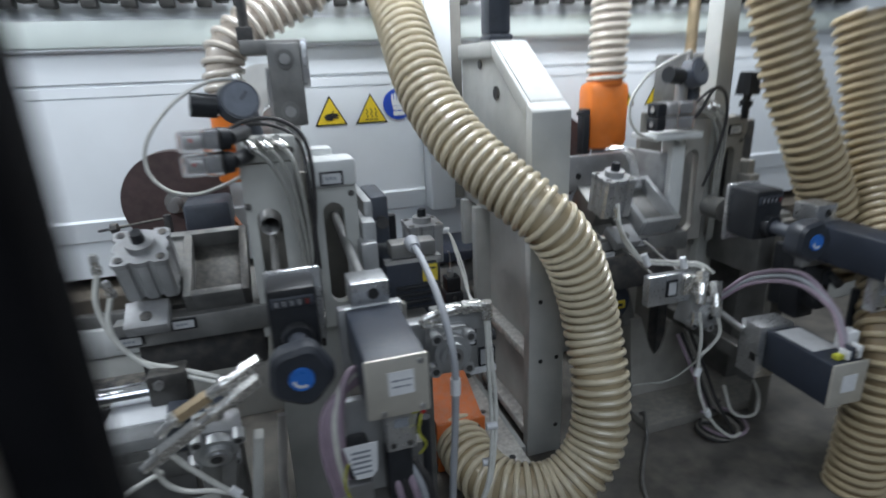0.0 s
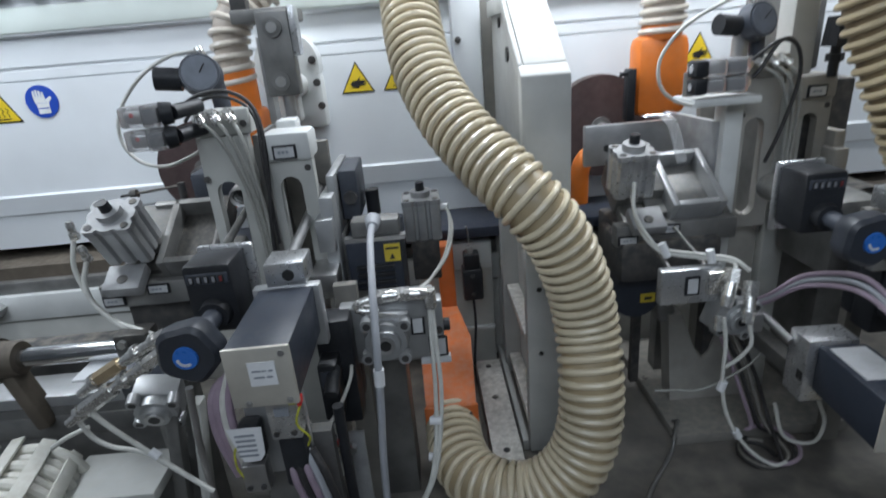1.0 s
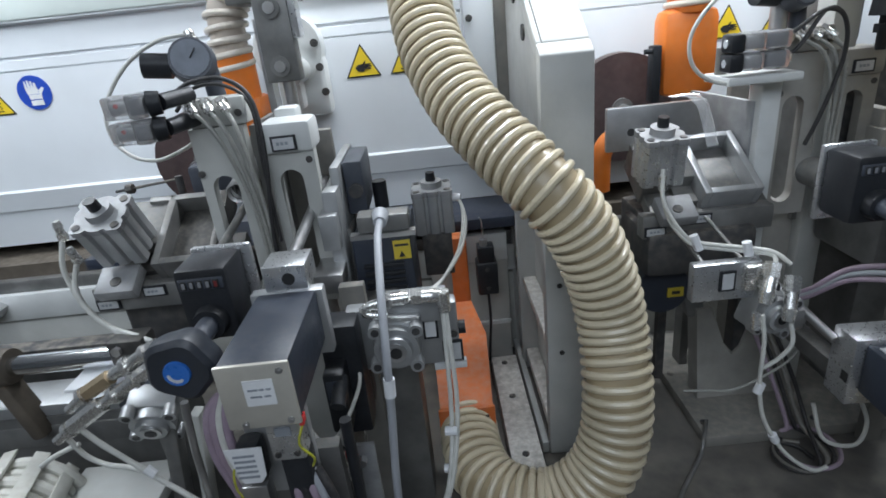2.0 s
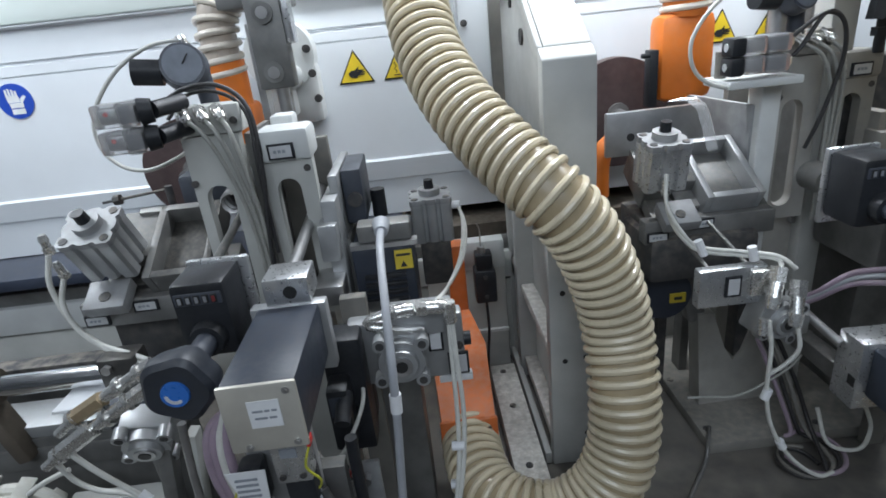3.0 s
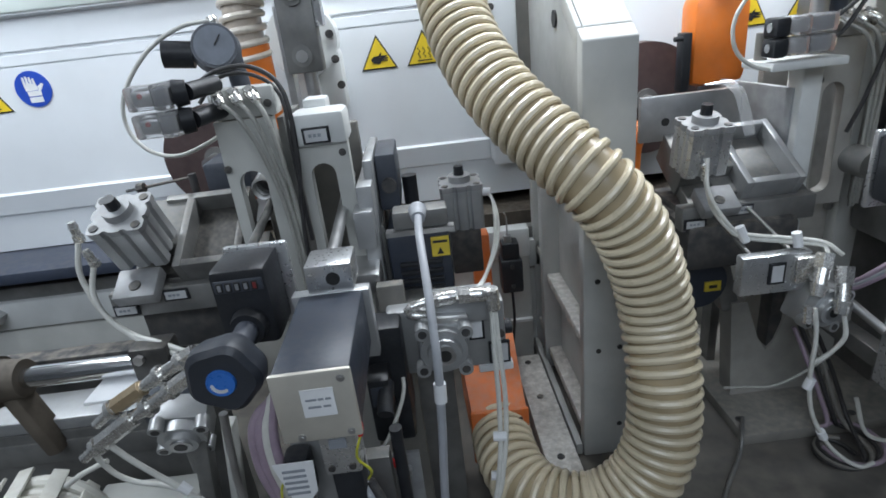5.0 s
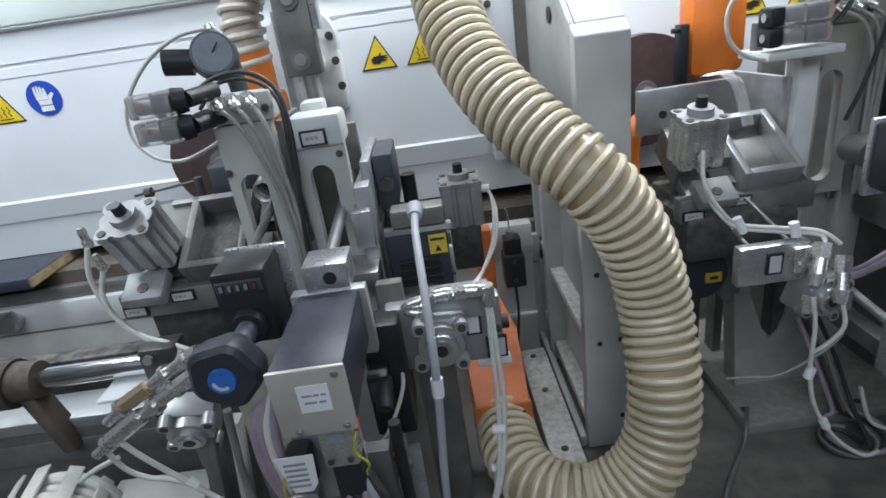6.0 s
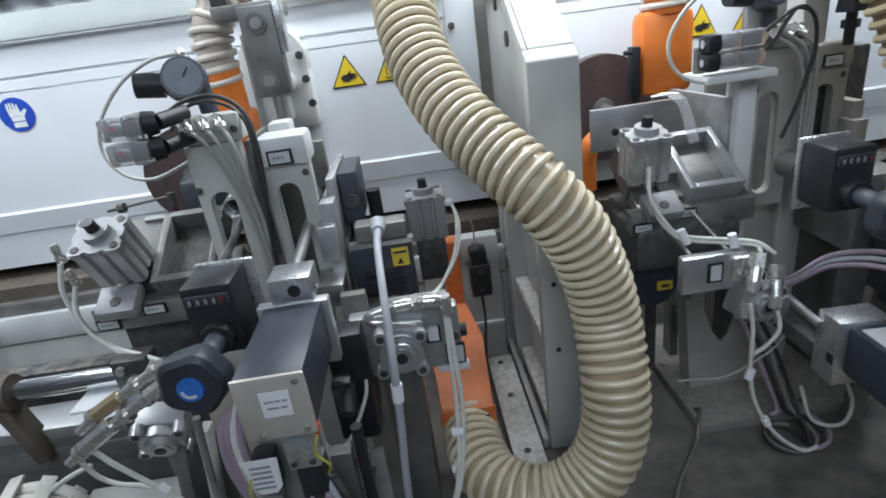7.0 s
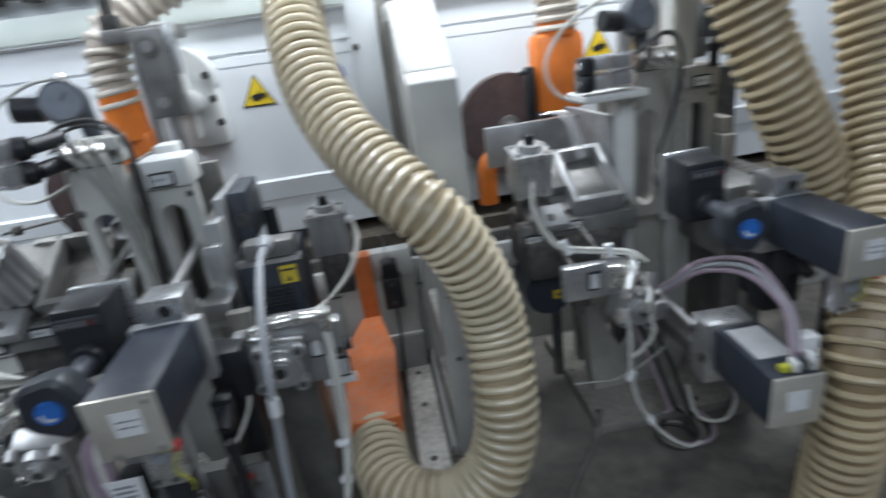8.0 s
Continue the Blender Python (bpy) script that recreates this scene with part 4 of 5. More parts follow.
def middle_unit():
    mo = thing("spindle_motor", "dark blue-grey spindle motor with cooling fins", "motor")
    part("housing", box(B(), -0.14, 0.785, 0.87, -0.066, 0.9, 1.038, 0.005), NAVY, mo)
    for k in range(5):
        part("fin", box(B(), -0.128, 0.779, 0.955 + k * 0.011, -0.078, 0.786, 0.96 + k * 0.011, 0.001), BLACK, mo)
    part("label_plate", box(B(), -0.089, 0.7815, 1.008, -0.068, 0.7845, 1.032), STICKER, mo, "yellow warning label")
    part("label_symbol", prism([(-0.083, 1.011), (-0.075, 1.011), (-0.079, 1.019)], 0.0006, Matrix.Translation((0, 0.7808, 0))), PRINT, mo)
    part("label_line", box(B(), -0.087, 0.781, 1.025, -0.07, 0.7818, 1.028), PRINT, mo)
    part("top_block", box(B(), -0.13, 0.79, 1.042, -0.066, 0.82, 1.064, 0.003), STEELD, mo)
    part("top_edge", box(B(), -0.14, 0.786, 1.036, -0.06, 0.8, 1.042), STEEL, mo)
    part("gland", rod(B(), (-0.1, 0.796, 1.063), (-0.1, 0.776, 1.06), 0.011, 0.008, n=18), CABLE, mo)
    tube("power_cable", [(-0.1, 0.785, 1.062), (-0.1, 0.735, 1.054), (-0.097, 0.67, 1.018), (-0.096, 0.63, 0.965), (-0.099, 0.622, 0.9), (-0.106, 0.62, 0.8), (-0.114, 0.625, 0.6)], 0.0045, CABLE,
         "thick pale grey power cable hanging before the clamp", "cable")
    one("cable_clip", rod(B(), (-0.0965, 0.626, 0.944), (-0.0972, 0.624, 0.924), 0.0062, n=14), PAPER, "pale clip on the power cable", "clip")
    sl = thing("slide_block", "grey slide block with a dark pivot", "slide")
    part("plate", box(B(), -0.158, 0.82, 1.03, -0.146, 0.96, 1.122, 0.003), ALUM, sl)
    part("dark_block", box(B(), -0.145, 0.84, 1.052, -0.12, 0.93, 1.122, 0.003), GREYB, sl)
    part("pivot", rod(B(), (-0.131, 0.841, 1.085), (-0.131, 0.832, 1.085), 0.009, n=20), DARK, sl)
    part("knob", rod(B(), (-0.108, 0.9, 1.04), (-0.108, 0.9, 1.078), 0.01, n=14), BLACK, sl)
    part("foot", box(B(), -0.155, 0.82, 0.6, -0.143, 0.93, 1.04, 0.002), STEELD, sl)
    for k in range(3):
        part("clip", box(B(), -0.162, 0.87, 1.06 + 0.022 * k, -0.158, 0.94, 1.07 + 0.022 * k, 0.001), DARK, sl)
    cy = compact_cylinder(pose(-0.068, 0.945, 0.972, 2, 0, 0), ALUM, "tan-grey square air cylinder above the motor", 0.06, 0.055, 0.06)
    part("mount", box(B(), -0.06, 0.95, 0.9, -0.014, 0.995, 0.974, 0.003), DARK, cy)
    part("elbow", rod(B(), (-0.008, 0.955, 1.025), (0.005, 0.952, 1.025), 0.006, n=12), PAPER, cy)
    for k in range(2):
        tube("air_tube", [(-0.004, 0.952, 1.026), (0.004, 0.945, 1.019), (0.004 + 0.004 * k, 0.92, 0.998), (-0.008 + 0.004 * k, 0.85, 0.984), (-0.03, 0.76, 0.988), (-0.046 - 0.004 * k, 0.69, 1.004)],
             0.0022, TUBE, "thin white air tube from the cylinder", group="air tubes")
    pl = thing("clamp_plate", "matt grey mounting plate with a framed label", "mounting plate")
    part("plate", box(B(), -0.146, 0.7, 0.905, -0.02, 0.722, 0.985, 0.004), ALUM, pl)
    part("label_frame", box(B(), -0.06, 0.697, 0.942, -0.043, 0.701, 0.977), BLACK, pl)
    part("label_plate", box(B(), -0.0575, 0.696, 0.945, -0.0455, 0.6975, 0.974), PAPER, pl)
    part("tag", box(B(), -0.052, 0.699, 0.897, -0.014, 0.71, 0.9055, 0.001), PAPER, pl, "white tag strip")
    part("label_frame", box(B(), -0.04, 0.697, 0.909, -0.017, 0.7005, 0.936), BLACK, pl)
    part("label_plate", box(B(), -0.0375, 0.696, 0.9115, -0.0195, 0.6975, 0.9335), PLATE, pl)
    for x, z in ((-0.138, 0.92), (-0.138, 0.976), (-0.026, 0.945)):
        bolt(pl, (x, 0.7, z), (0, -1, 0), 0.0045)
    part("side_knob", rod(B(), (-0.02, 0.712, 0.945), (-0.012, 0.712, 0.945), 0.008, n=12), BLACK, pl)
    part("stand", box(B(), -0.15, 0.79, 0.6, -0.08, 0.86, 0.9, 0.003), STEELD, pl, "dark grey pedestal")
    part("arm", box(B(), -0.13, 0.715, 0.94, -0.09, 0.8, 0.97, 0.003), STEELD, pl)
    clamp_head(pose(-0.088, 0.662, 0.958, 0, 4, 0), "grey four-lobed clamp cylinder on its plate")
    ft = thing("fitting_row", "row of nickel air fittings above the clamp", "fittings")
    fitting(ft, (-0.098, 0.682, 1.004), (-0.07, 0.682, 1.006), 0.0075)
    fitting(ft, (-0.068, 0.682, 1.006), (-0.036, 0.684, 1.003), 0.008)
    part("elbow_body", rod(B(), (-0.034, 0.684, 1.008), (-0.033, 0.684, 0.985), 0.0075, n=12), NICKEL, ft)
    part("elbow_loop", sweep([(-0.098, 0.682, 1.004), (-0.116, 0.68, 1.0), (-0.12, 0.68, 0.993), (-0.108, 0.68, 0.989), (-0.09, 0.682, 0.988)], 0.005), NICKEL, ft)
    part("holder", box(B(), -0.1, 0.69, 0.968, -0.03, 0.72, 0.998, 0.002), ALUM, ft)
    for k in range(2):
        tube("air_tube", [(-0.035 + 0.003 * k, 0.683, 0.987), (-0.036 + 0.005 * k, 0.676, 0.94), (-0.037 + 0.007 * k, 0.665, 0.88), (-0.042 + 0.005 * k, 0.65, 0.82), (-0.055 + 0.003 * k, 0.64, 0.76), (-0.085, 0.64, 0.7), (-0.105, 0.65, 0.66)],
             0.0027, TUBE, "white air tube hanging from the clamp", group="air tubes")
    for z, x in ((0.845, -0.041), (0.79, -0.047)):
        one("cable_tie", rod(B(), (x - 0.006, 0.655, z), (x + 0.008, 0.653, z), 0.0052, n=10), PAPER, "white cable tie round two air tubes", "cable tie", "cable ties")
    sw = thing("limit_switch", "black limit switch with a wire feeler", "limit switch")
    part("body", box(B(), 0.026, 1.056, 0.798, 0.064, 1.094, 0.862, 0.004), BLACK, sw)
    part("head", box(B(), 0.03, 1.06, 0.862, 0.06, 1.09, 0.892, 0.003), BLACK, sw)
    part("plunger", rod(B(), (0.042, 1.072, 0.89), (0.042, 1.072, 0.904), 0.007, n=14), STEEL, sw)
    part("feeler", sweep([(0.042, 1.072, 0.9), (0.041, 1.07, 0.94), (0.034, 1.068, 0.95)], 0.0014, 6), STEEL, sw)
    for z in (0.812, 0.85):
        bolt(sw, (0.045, 1.056, z), (0, -1, 0), 0.004, 0.002)
    part("lead", sweep([(0.045, 1.075, 0.8), (0.046, 1.072, 0.74), (0.042, 1.08, 0.68), (0.04, 1.09, 0.63)], 0.0026, 8), RUBBER, sw)
    part("bracket", box(B(), 0.034, 1.094, 0.84, 0.056, 1.134, 0.856), STEELD, sw)
    du = thing("dust_duct", "orange extraction duct ending at the hose", "duct")
    part("chute", loft([(-0.06, 0.85, 0.626), (0.022, 0.85, 0.626), (0.022, 0.85, 0.712), (-0.06, 0.85, 0.712)],
                       [(-0.066, 1.0, 0.64), (0.03, 1.0, 0.64), (0.03, 1.0, 0.752), (-0.066, 1.0, 0.752)]), DUCT, du)
    part("neck", loft([(-0.066, 1.0, 0.64), (0.03, 1.0, 0.64), (0.03, 1.0, 0.752), (-0.066, 1.0, 0.752)],
                      [(-0.024, 1.085, 0.66), (0.012, 1.085, 0.66), (0.012, 1.085, 0.775), (-0.024, 1.085, 0.775)]), DUCT, du)
    part("riser", box(B(), -0.02, 1.085, 0.6, 0.012, 1.12, 0.905, 0.004), DUCT, du)
    part("rim", box(B(), -0.063, 0.846, 0.622, 0.025, 0.853, 0.716, 0.002), DUCT, du)
    for x, z in ((-0.05, 0.7), (0.012, 0.7)):
        bolt(du, (x, 0.846, z), (0, -1, 0), 0.003, 0.002)
    pb = thing("backing_plate", "grey machined plate low behind the duct", "plate")
    part("plate", box(B(), -0.06, 1.14, 0.6, 0.092, 1.165, 0.83, 0.003), CAST, pb)
    # same plate in paler paint: the light on its upper band is coloured in
    part("upper_plate", box(B(), -0.06, 1.134, 0.8305, 0.092, 1.165, 0.888, 0.003), CASTL, pb)
    part("ledge", box(B(), -0.06, 1.132, 0.69, 0.092, 1.14, 0.696), CASTL, pb)


middle_unit()


# ---- guards and orange hoods ----
def guards():
    for x, y, z, r in ((-0.442, 1.155, 1.08, 0.09), (0.33, 1.2, 1.085, 0.1)):
        d = thing("sanding_disc", "dark brown buffing disc behind the unit", "disc", "discs")
        part("disc", rod(B(), (x, y, z), (x, y + 0.03, z), r, n=64), DISC, d)
        part("hub", rod(B(), (x, y - 0.006, z), (x, y, z), 0.02, n=24), STEELD, d)
        part("shaft", rod(B(), (x, y - 0.05, z), (x, y, z), 0.01, n=16), STEEL, d)
    o = thing("dust_nozzle", "orange dust nozzle under a pale hose", "nozzle")
    part("socket", rod(B(), (-0.326, 1.08, 1.18), (-0.326, 1.08, 1.255), 0.031, n=32), ORANGE, o)
    part("throat", box(B(), -0.357, 1.06, 1.12, -0.292, 1.12, 1.19, 0.008), ORANGE, o)
    part("lower_lip", sweep([(-0.46, 1.07, 1.0), (-0.43, 1.065, 1.025), (-0.39, 1.06, 1.03), (-0.34, 1.06, 1.06)], 0.017, 14), ORANGE, o)
    part("grey_motor", box(B(), -0.412, 1.0, 1.048, -0.342, 1.08, 1.104, 0.008), GREYB, o, "grey box before the disc")
    h = thing("dust_hood", "orange dust hood under a pale hose", "hood")
    bm = box(B(), 0.358, 1.09, 1.113, 0.452, 1.15, 1.252, 0.018)
    part("shell", bm, ORANGE, h)
    part("socket", rod(B(), (0.408, 1.12, 1.245), (0.408, 1.12, 1.268), 0.034, n=32), ORANGE, h)
    part("edge_strip", box(B(), 0.34, 1.085, 1.11, 0.354, 1.11, 1.2, 0.002), BLACK, h)
    part("strip_knob", rod(B(), (0.327, 1.09, 1.192), (0.342, 1.09, 1.192), 0.004, n=10), BLACK, h)
    part("elbow", sweep([(0.285, 1.05, 1.07), (0.26, 1.045, 1.065), (0.244, 1.04, 1.042), (0.242, 1.04, 0.98)], 0.0165, 16), ORANGE, h)
    # grey arm and bolted flange beside the nozzle
    f = thing("flange", "white cast flange bolted to the beam", "flange")
    bm = B()
    rod(bm, (-0.268, 1.2, 1.25), (-0.268, PY, 1.25), 0.06, n=40)
    box(bm, -0.3, 1.205, 1.13, -0.207, PY, 1.235, 0.012)
    part("flange_plate", bm, CASTL, f)
    part("rib", box(B(), -0.262, 1.17, 1.15, -0.25, 1.206, 1.27, 0.004), CASTL, f)
    part("hub", rod(B(), (-0.255, 1.12, 1.215), (-0.255, 1.2, 1.215), 0.022, n=24), CASTL, f)
    for x, z in ((-0.219, 1.257), (-0.216, 1.216), (-0.213, 1.173), (-0.262, 1.168)):
        bolt(f, (x, 1.2, z), (0, -1, 0), 0.007, 0.005)
    a = thing("swing_arm", "flat grey steel swing arm with two pivots", "arm")
    part("arm", box(B(), -0.262, 0.99, 1.213, -0.213, 1.02, 1.335, 0.003), STEELD, a)
    part("arm_cap", box(B(), -0.213, 0.99, 1.27, -0.203, 1.02, 1.34, 0.002), ALU, a)
    part("cross_piece", box(B(), -0.3, 1.0, 1.32, -0.21, 1.1, 1.34, 0.003), STEELD, a)
    for z in (1.235, 1.312):
        part("pivot", rod(B(), (-0.238, 0.991, z), (-0.238, 0.986, z), 0.014, n=24), STEELD, a)
        part("pivot_pin", rod(B(), (-0.238, 0.987, z), (-0.238, 0.983, z), 0.008, n=20), STEEL, a)
    part("strut", box(B(), -0.268, 1.0, 1.12, -0.258, 1.03, 1.3), STEEL, a)
    part("link", rod(B(), (-0.235, 1.005, 1.14), (-0.235, 1.005, 1.22), 0.009, n=14), STEEL, a)
    part("axle", rod(B(), (-0.238, 1.02, 1.225), (-0.25, 1.14, 1.215), 0.012, n=16), STEEL, a)
    part("upright_rod", rod(B(), (-0.29, 1.03, 1.33), (-0.29, 1.03, 1.6), 0.008, n=14), DARK, a)
    part("rod_collar", box(B(), -0.302, 1.018, 1.335, -0.278, 1.042, 1.36, 0.002), DARK, a)
    a.location.x = 0.006
    s = thing("latch_screw", "small dark clamping screw beside the disc", "screw")
    part("pin", rod(B(), (-0.535, 1.012, 1.074), (-0.44, 1.03, 1.08), 0.0022, n=8), DARK, s)
    part("post", rod(B(), (-0.44, 1.03, 0.9), (-0.44, 1.03, 1.085), 0.006), DARK, s)
    part("wing", rod(B(), (-0.518, 1.015, 1.075), (-0.508, 1.015, 1.076), 0.008, n=8), DARK, s)


guards()


# ---- steel plates behind the second tray ----
def plates():
    p = thing("guard_plate", "bare steel guard plate with drilled holes", "plate", "guard plates")
    part("plate", box(B(), 0.235, 0.985, 1.06, 0.385, 0.995, 1.126, 0.001), STEEL, p)
    part("hole", rod(B(), (0.272, 0.9855, 1.088), (0.272, 0.984, 1.088), 0.006, n=14), PRINT, p)
    # support given a dark colour to sink into the murk below
    part("post", box(B(), 0.335, 0.996, 0.62, 0.35, 1.01, 1.09), DARK, p)
    q = thing("guard_plate", "scratched bare steel guard plate set at an angle", "plate", "guard plates")
    part("plate", tf(box(B(), 0, 0, 0, 0.208, 0.008, 0.088, 0.001), pose(0.4, 1.15, 1.035, 0, 0, -81.5)), ALUR, q)
    part("hole", tf(rod(B(), (0.1, 0.0005, 0.075), (0.1, -0.001, 0.075), 0.003, n=10), pose(0.4, 1.15, 1.035, 0, 0, -81.5)), PRINT, q)
    part("post", box(B(), 0.395, 1.03, 0.62, 0.41, 1.06, 1.05), STEELD, q)
    s = thing("plastic_strip", "bent clear plastic strip on the guard plate", "strip")
    vs, fs = [], []
    for i, (x, y, z) in enumerate(((0.325, 0.982, 1.135), (0.35, 0.976, 1.134), (0.363, 0.97, 1.12), (0.369, 0.963, 1.095), (0.376, 0.955, 1.06))):
        vs += [(x, y, z), (x + 0.016, y, z + 0.002), (x + 0.001, y + 0.0015, z + 0.001), (x + 0.017, y + 0.0015, z + 0.003)]
        if i:
            k = i * 4
            fs += [(k - 4, k - 3, k + 1, k), (k - 2, k + 2, k + 3, k - 1), (k - 4, k, k + 2, k - 2), (k - 3, k - 1, k + 3, k + 1)]
    part("strip", (vs, fs), CLEAR, s)


plates()


# ---- lower part of the second unit ----
def second_unit():
    b = thing("base_plate", "dusty grey base plate on the bed", "base plate")
    # dust and the dimness of this corner are both in the plate colour
    part("plate", box(B(), 0.356, 0.835, 0.6, 0.65, 1.14, 0.62, 0.002), CASTD, b)
    for x, y in ((0.368, 0.871), (0.368, 1.005), (0.54, 0.855)):
        bolt(b, (x, y, 0.62), (0, 0, 1), 0.006, 0.001)
    st = thing("pedestal", "dusty grey cast pedestal under the tool holder", "pedestal")
    part("foot", tf(prism([(0.385, 0.62), (0.545, 0.62), (0.52, 0.7), (0.5, 0.765), (0.465, 0.78), (0.448, 0.72), (0.435, 0.705), (0.42, 0.73), (0.395, 0.8), (0.37, 0.8)], 0.035), pose(0, 0.93, 0)), TOWD, st, "pale dusty forked casting")
    part("upper_body", box(B(), 0.26, 0.87, 0.895, 0.42, 0.99, 0.965, 0.012), DARK, st)
    part("side_motor", rod(B(), (0.3, 0.98, 0.86), (0.3, 0.9, 0.86), 0.04, n=28), NAVY, st)
    part("arm", tf(box(B(), 0, 0, 0, 0.03, 0.03, 0.16, 0.006), pose(0.36, 0.935, 0.78, 0, -16, 0)), STEELD, st)
    part("yellow_label", box(B(), 0.306, 0.897, 0.847, 0.33, 0.9, 0.862), STICKER, st)
    part("label_line", box(B(), 0.312, 0.8962, 0.852, 0.324, 0.8972, 0.857), PRINT, st)
    cp = thing("clamp_plate", "bright machined plate with a framed label", "mounting plate")
    part("plate", box(B(), 0.283, 0.775, 0.905, 0.37, 0.792, 0.958, 0.003), ALU, cp)
    part("label_frame", box(B(), 0.316, 0.772, 0.92, 0.336, 0.775, 0.948), BLACK, cp)
    part("label_plate", box(B(), 0.319, 0.771, 0.923, 0.333, 0.7725, 0.945), PLATE, cp)
    for x in (0.3, 0.35):
        part("guide_rod", rod(B(), (x, 0.79, 0.955), (x - 0.01, 0.87, 0.985), 0.003, n=12), STEELD, cp)
    part("stem", box(B(), 0.385, 0.785, 0.895, 0.405, 0.95, 0.915, 0.003), DARK, cp)
    part("side_block", box(B(), 0.4, 0.78, 0.845, 0.44, 0.82, 0.875, 0.003), STEEL, cp)
    clamp_head(pose(0.385, 0.76, 0.885, 0, 20, 10), "dusty four-lobed clamp cylinder on the second unit")
    f = thing("fitting_pair", "pair of bright angled air fittings", "fittings")
    fitting(f, (0.377, 0.765, 0.958), (0.36, 0.745, 0.912), 0.009)
    fitting(f, (0.4, 0.76, 0.94), (0.388, 0.738, 0.888), 0.009)
    part("manifold", box(B(), 0.345, 0.765, 0.92, 0.372, 0.785, 0.955, 0.003), NICKEL, f)
    part("lower_fitting", rod(B(), (0.352, 0.745, 0.9), (0.35, 0.74, 0.88), 0.006, n=12), NICKEL, f)
    for k in range(2):
        tube("air_tube", [(0.268, 0.85, 1.066 - 0.03 * k), (0.262 + 0.006 * k, 0.83, 1.03 - 0.02 * k), (0.278, 0.815, 0.995 - 0.006 * k), (0.3, 0.81, 0.976 - 0.005 * k), (0.345, 0.79, 0.972 - 0.005 * k), (0.38, 0.775, 0.968 - 0.004 * k), (0.4 - 0.02 * k, 0.765, 0.952)],
             0.0027, TUBE, "white air tube sagging to the clamp", group="air tubes")
    for p, q in (((0.296, 0.812, 0.985), (0.304, 0.808, 0.965)), ((0.352, 0.786, 0.98), (0.356, 0.784, 0.962)), ((0.364, 0.735, 0.8), (0.36, 0.735, 0.786)), ((0.39, 0.735, 0.712), (0.396, 0.735, 0.7))):
        one("cable_tie", rod(B(), p, q, 0.0058, n=10), PAPER, "white cable tie round air tubes", "cable tie", "cable ties")
    tube("air_tube", [(0.356, 0.74, 0.9), (0.36, 0.735, 0.86), (0.362, 0.735, 0.8), (0.375, 0.735, 0.74), (0.41, 0.735, 0.68), (0.455, 0.735, 0.64), (0.485, 0.74, 0.64)], 0.0028, TUBE, "white air tube drooping to the base", group="air tubes")
    tube("air_tube", [(0.39, 0.735, 0.888), (0.392, 0.73, 0.86), (0.38, 0.735, 0.835), (0.366, 0.74, 0.82)], 0.0028, TUBE, "short white air tube at the clamp", group="air tubes")
    tube("air_tube", [(0.31, 0.83, 0.722), (0.345, 0.825, 0.722), (0.375, 0.815, 0.727), (0.42, 0.82, 0.74), (0.47, 0.83, 0.765), (0.5, 0.85, 0.8)], 0.002, TUBEC, "white air tube among the cables", group="air tubes")
    tube("air_tube", [(0.49, 0.8, 0.7), (0.5, 0.78, 0.65), (0.54, 0.77, 0.642), (0.57, 0.79, 0.66), (0.56, 0.8, 0.7)], 0.003, TUBE, "white air tube looping on the base", group="air tubes")
    for k in range(4):
        turn = [(0.468 + 0.006 * k + (0.03 + 0.003 * k) * math.cos(a * math.pi / 4 + k), 0.785 + (0.034 + 0.002 * k) * math.sin(a * math.pi / 4 + k), 0.606 + 0.006 * k + 0.002 * a) for a in range(8)]
        tube("floor_cable", turn + [(0.5 - 0.01 * k, 0.82, 0.65), (0.49 - 0.015 * k, 0.85, 0.71 + 0.01 * k), (0.46 - 0.01 * k, 0.87, 0.79)], 0.0033, (RUBBER, CASTD, RUBBER, PURPLE)[k],
             "dusty cable coiled at the base", "cable", "floor cables")
    tube("floor_cable", [(0.372, 0.87, 0.624), (0.35, 0.832, 0.622), (0.335, 0.81, 0.607), (0.264, 0.725, 0.606), (0.23, 0.64, 0.606), (0.215, 0.56, 0.606)], 0.003, STEELD, "grey cable lying on the dusty bed", "cable", "floor cables")
    m2 = thing("drive_module", "dark drive module with a bright mounting plate", "drive module", "modules")
    M = pose(0.468, 0.59, 0.79, 0, 0, -3)
    part("case", tf(box(B(), 0.0, 0.004, 0.0, 0.062, 0.125, 0.068, 0.003), M), NAVY, m2)
    part("front_plate", tf(box(B(), -0.001, 0.0, -0.001, 0.063, 0.0045, 0.07, 0.002), M), FRONTM, m2, "brushed steel front plate")
    part("front_label", tf(box(B(), 0.018, -0.001, 0.022, 0.044, 0.0002, 0.05), M), PAPER, m2)
    part("top_label", tf(box(B(), 0.008, 0.045, 0.068, 0.054, 0.115, 0.0695), M), PLATE, m2)
    part("mount_plate", tf(box(B(), -0.012, 0.1255, -0.022, 0.055, 0.168, 0.074, 0.002), M), ALU, m2, "bright mounting plate")
    part("plate_notch", tf(box(B(), -0.0128, 0.128, 0.01, -0.0115, 0.14, 0.024), M), PRINT, m2)
    part("rail", rod(B(), (0.462, 0.75, 0.845), (0.425, 0.87, 0.895), 0.006, n=16), STEEL, m2)
    part("plug", tf(box(B(), 0.05, 0.03, 0.068, 0.075, 0.05, 0.1, 0.003), M), PAPER, m2)
    part("red_plug", tf(box(B(), 0.04, 0.02, 0.069, 0.05, 0.03, 0.082, 0.001), M), RED, m2)
    part("plug_row", tf(box(B(), 0.016, 0.012, 0.069, 0.028, 0.022, 0.077, 0.001), M), GREENY, m2)
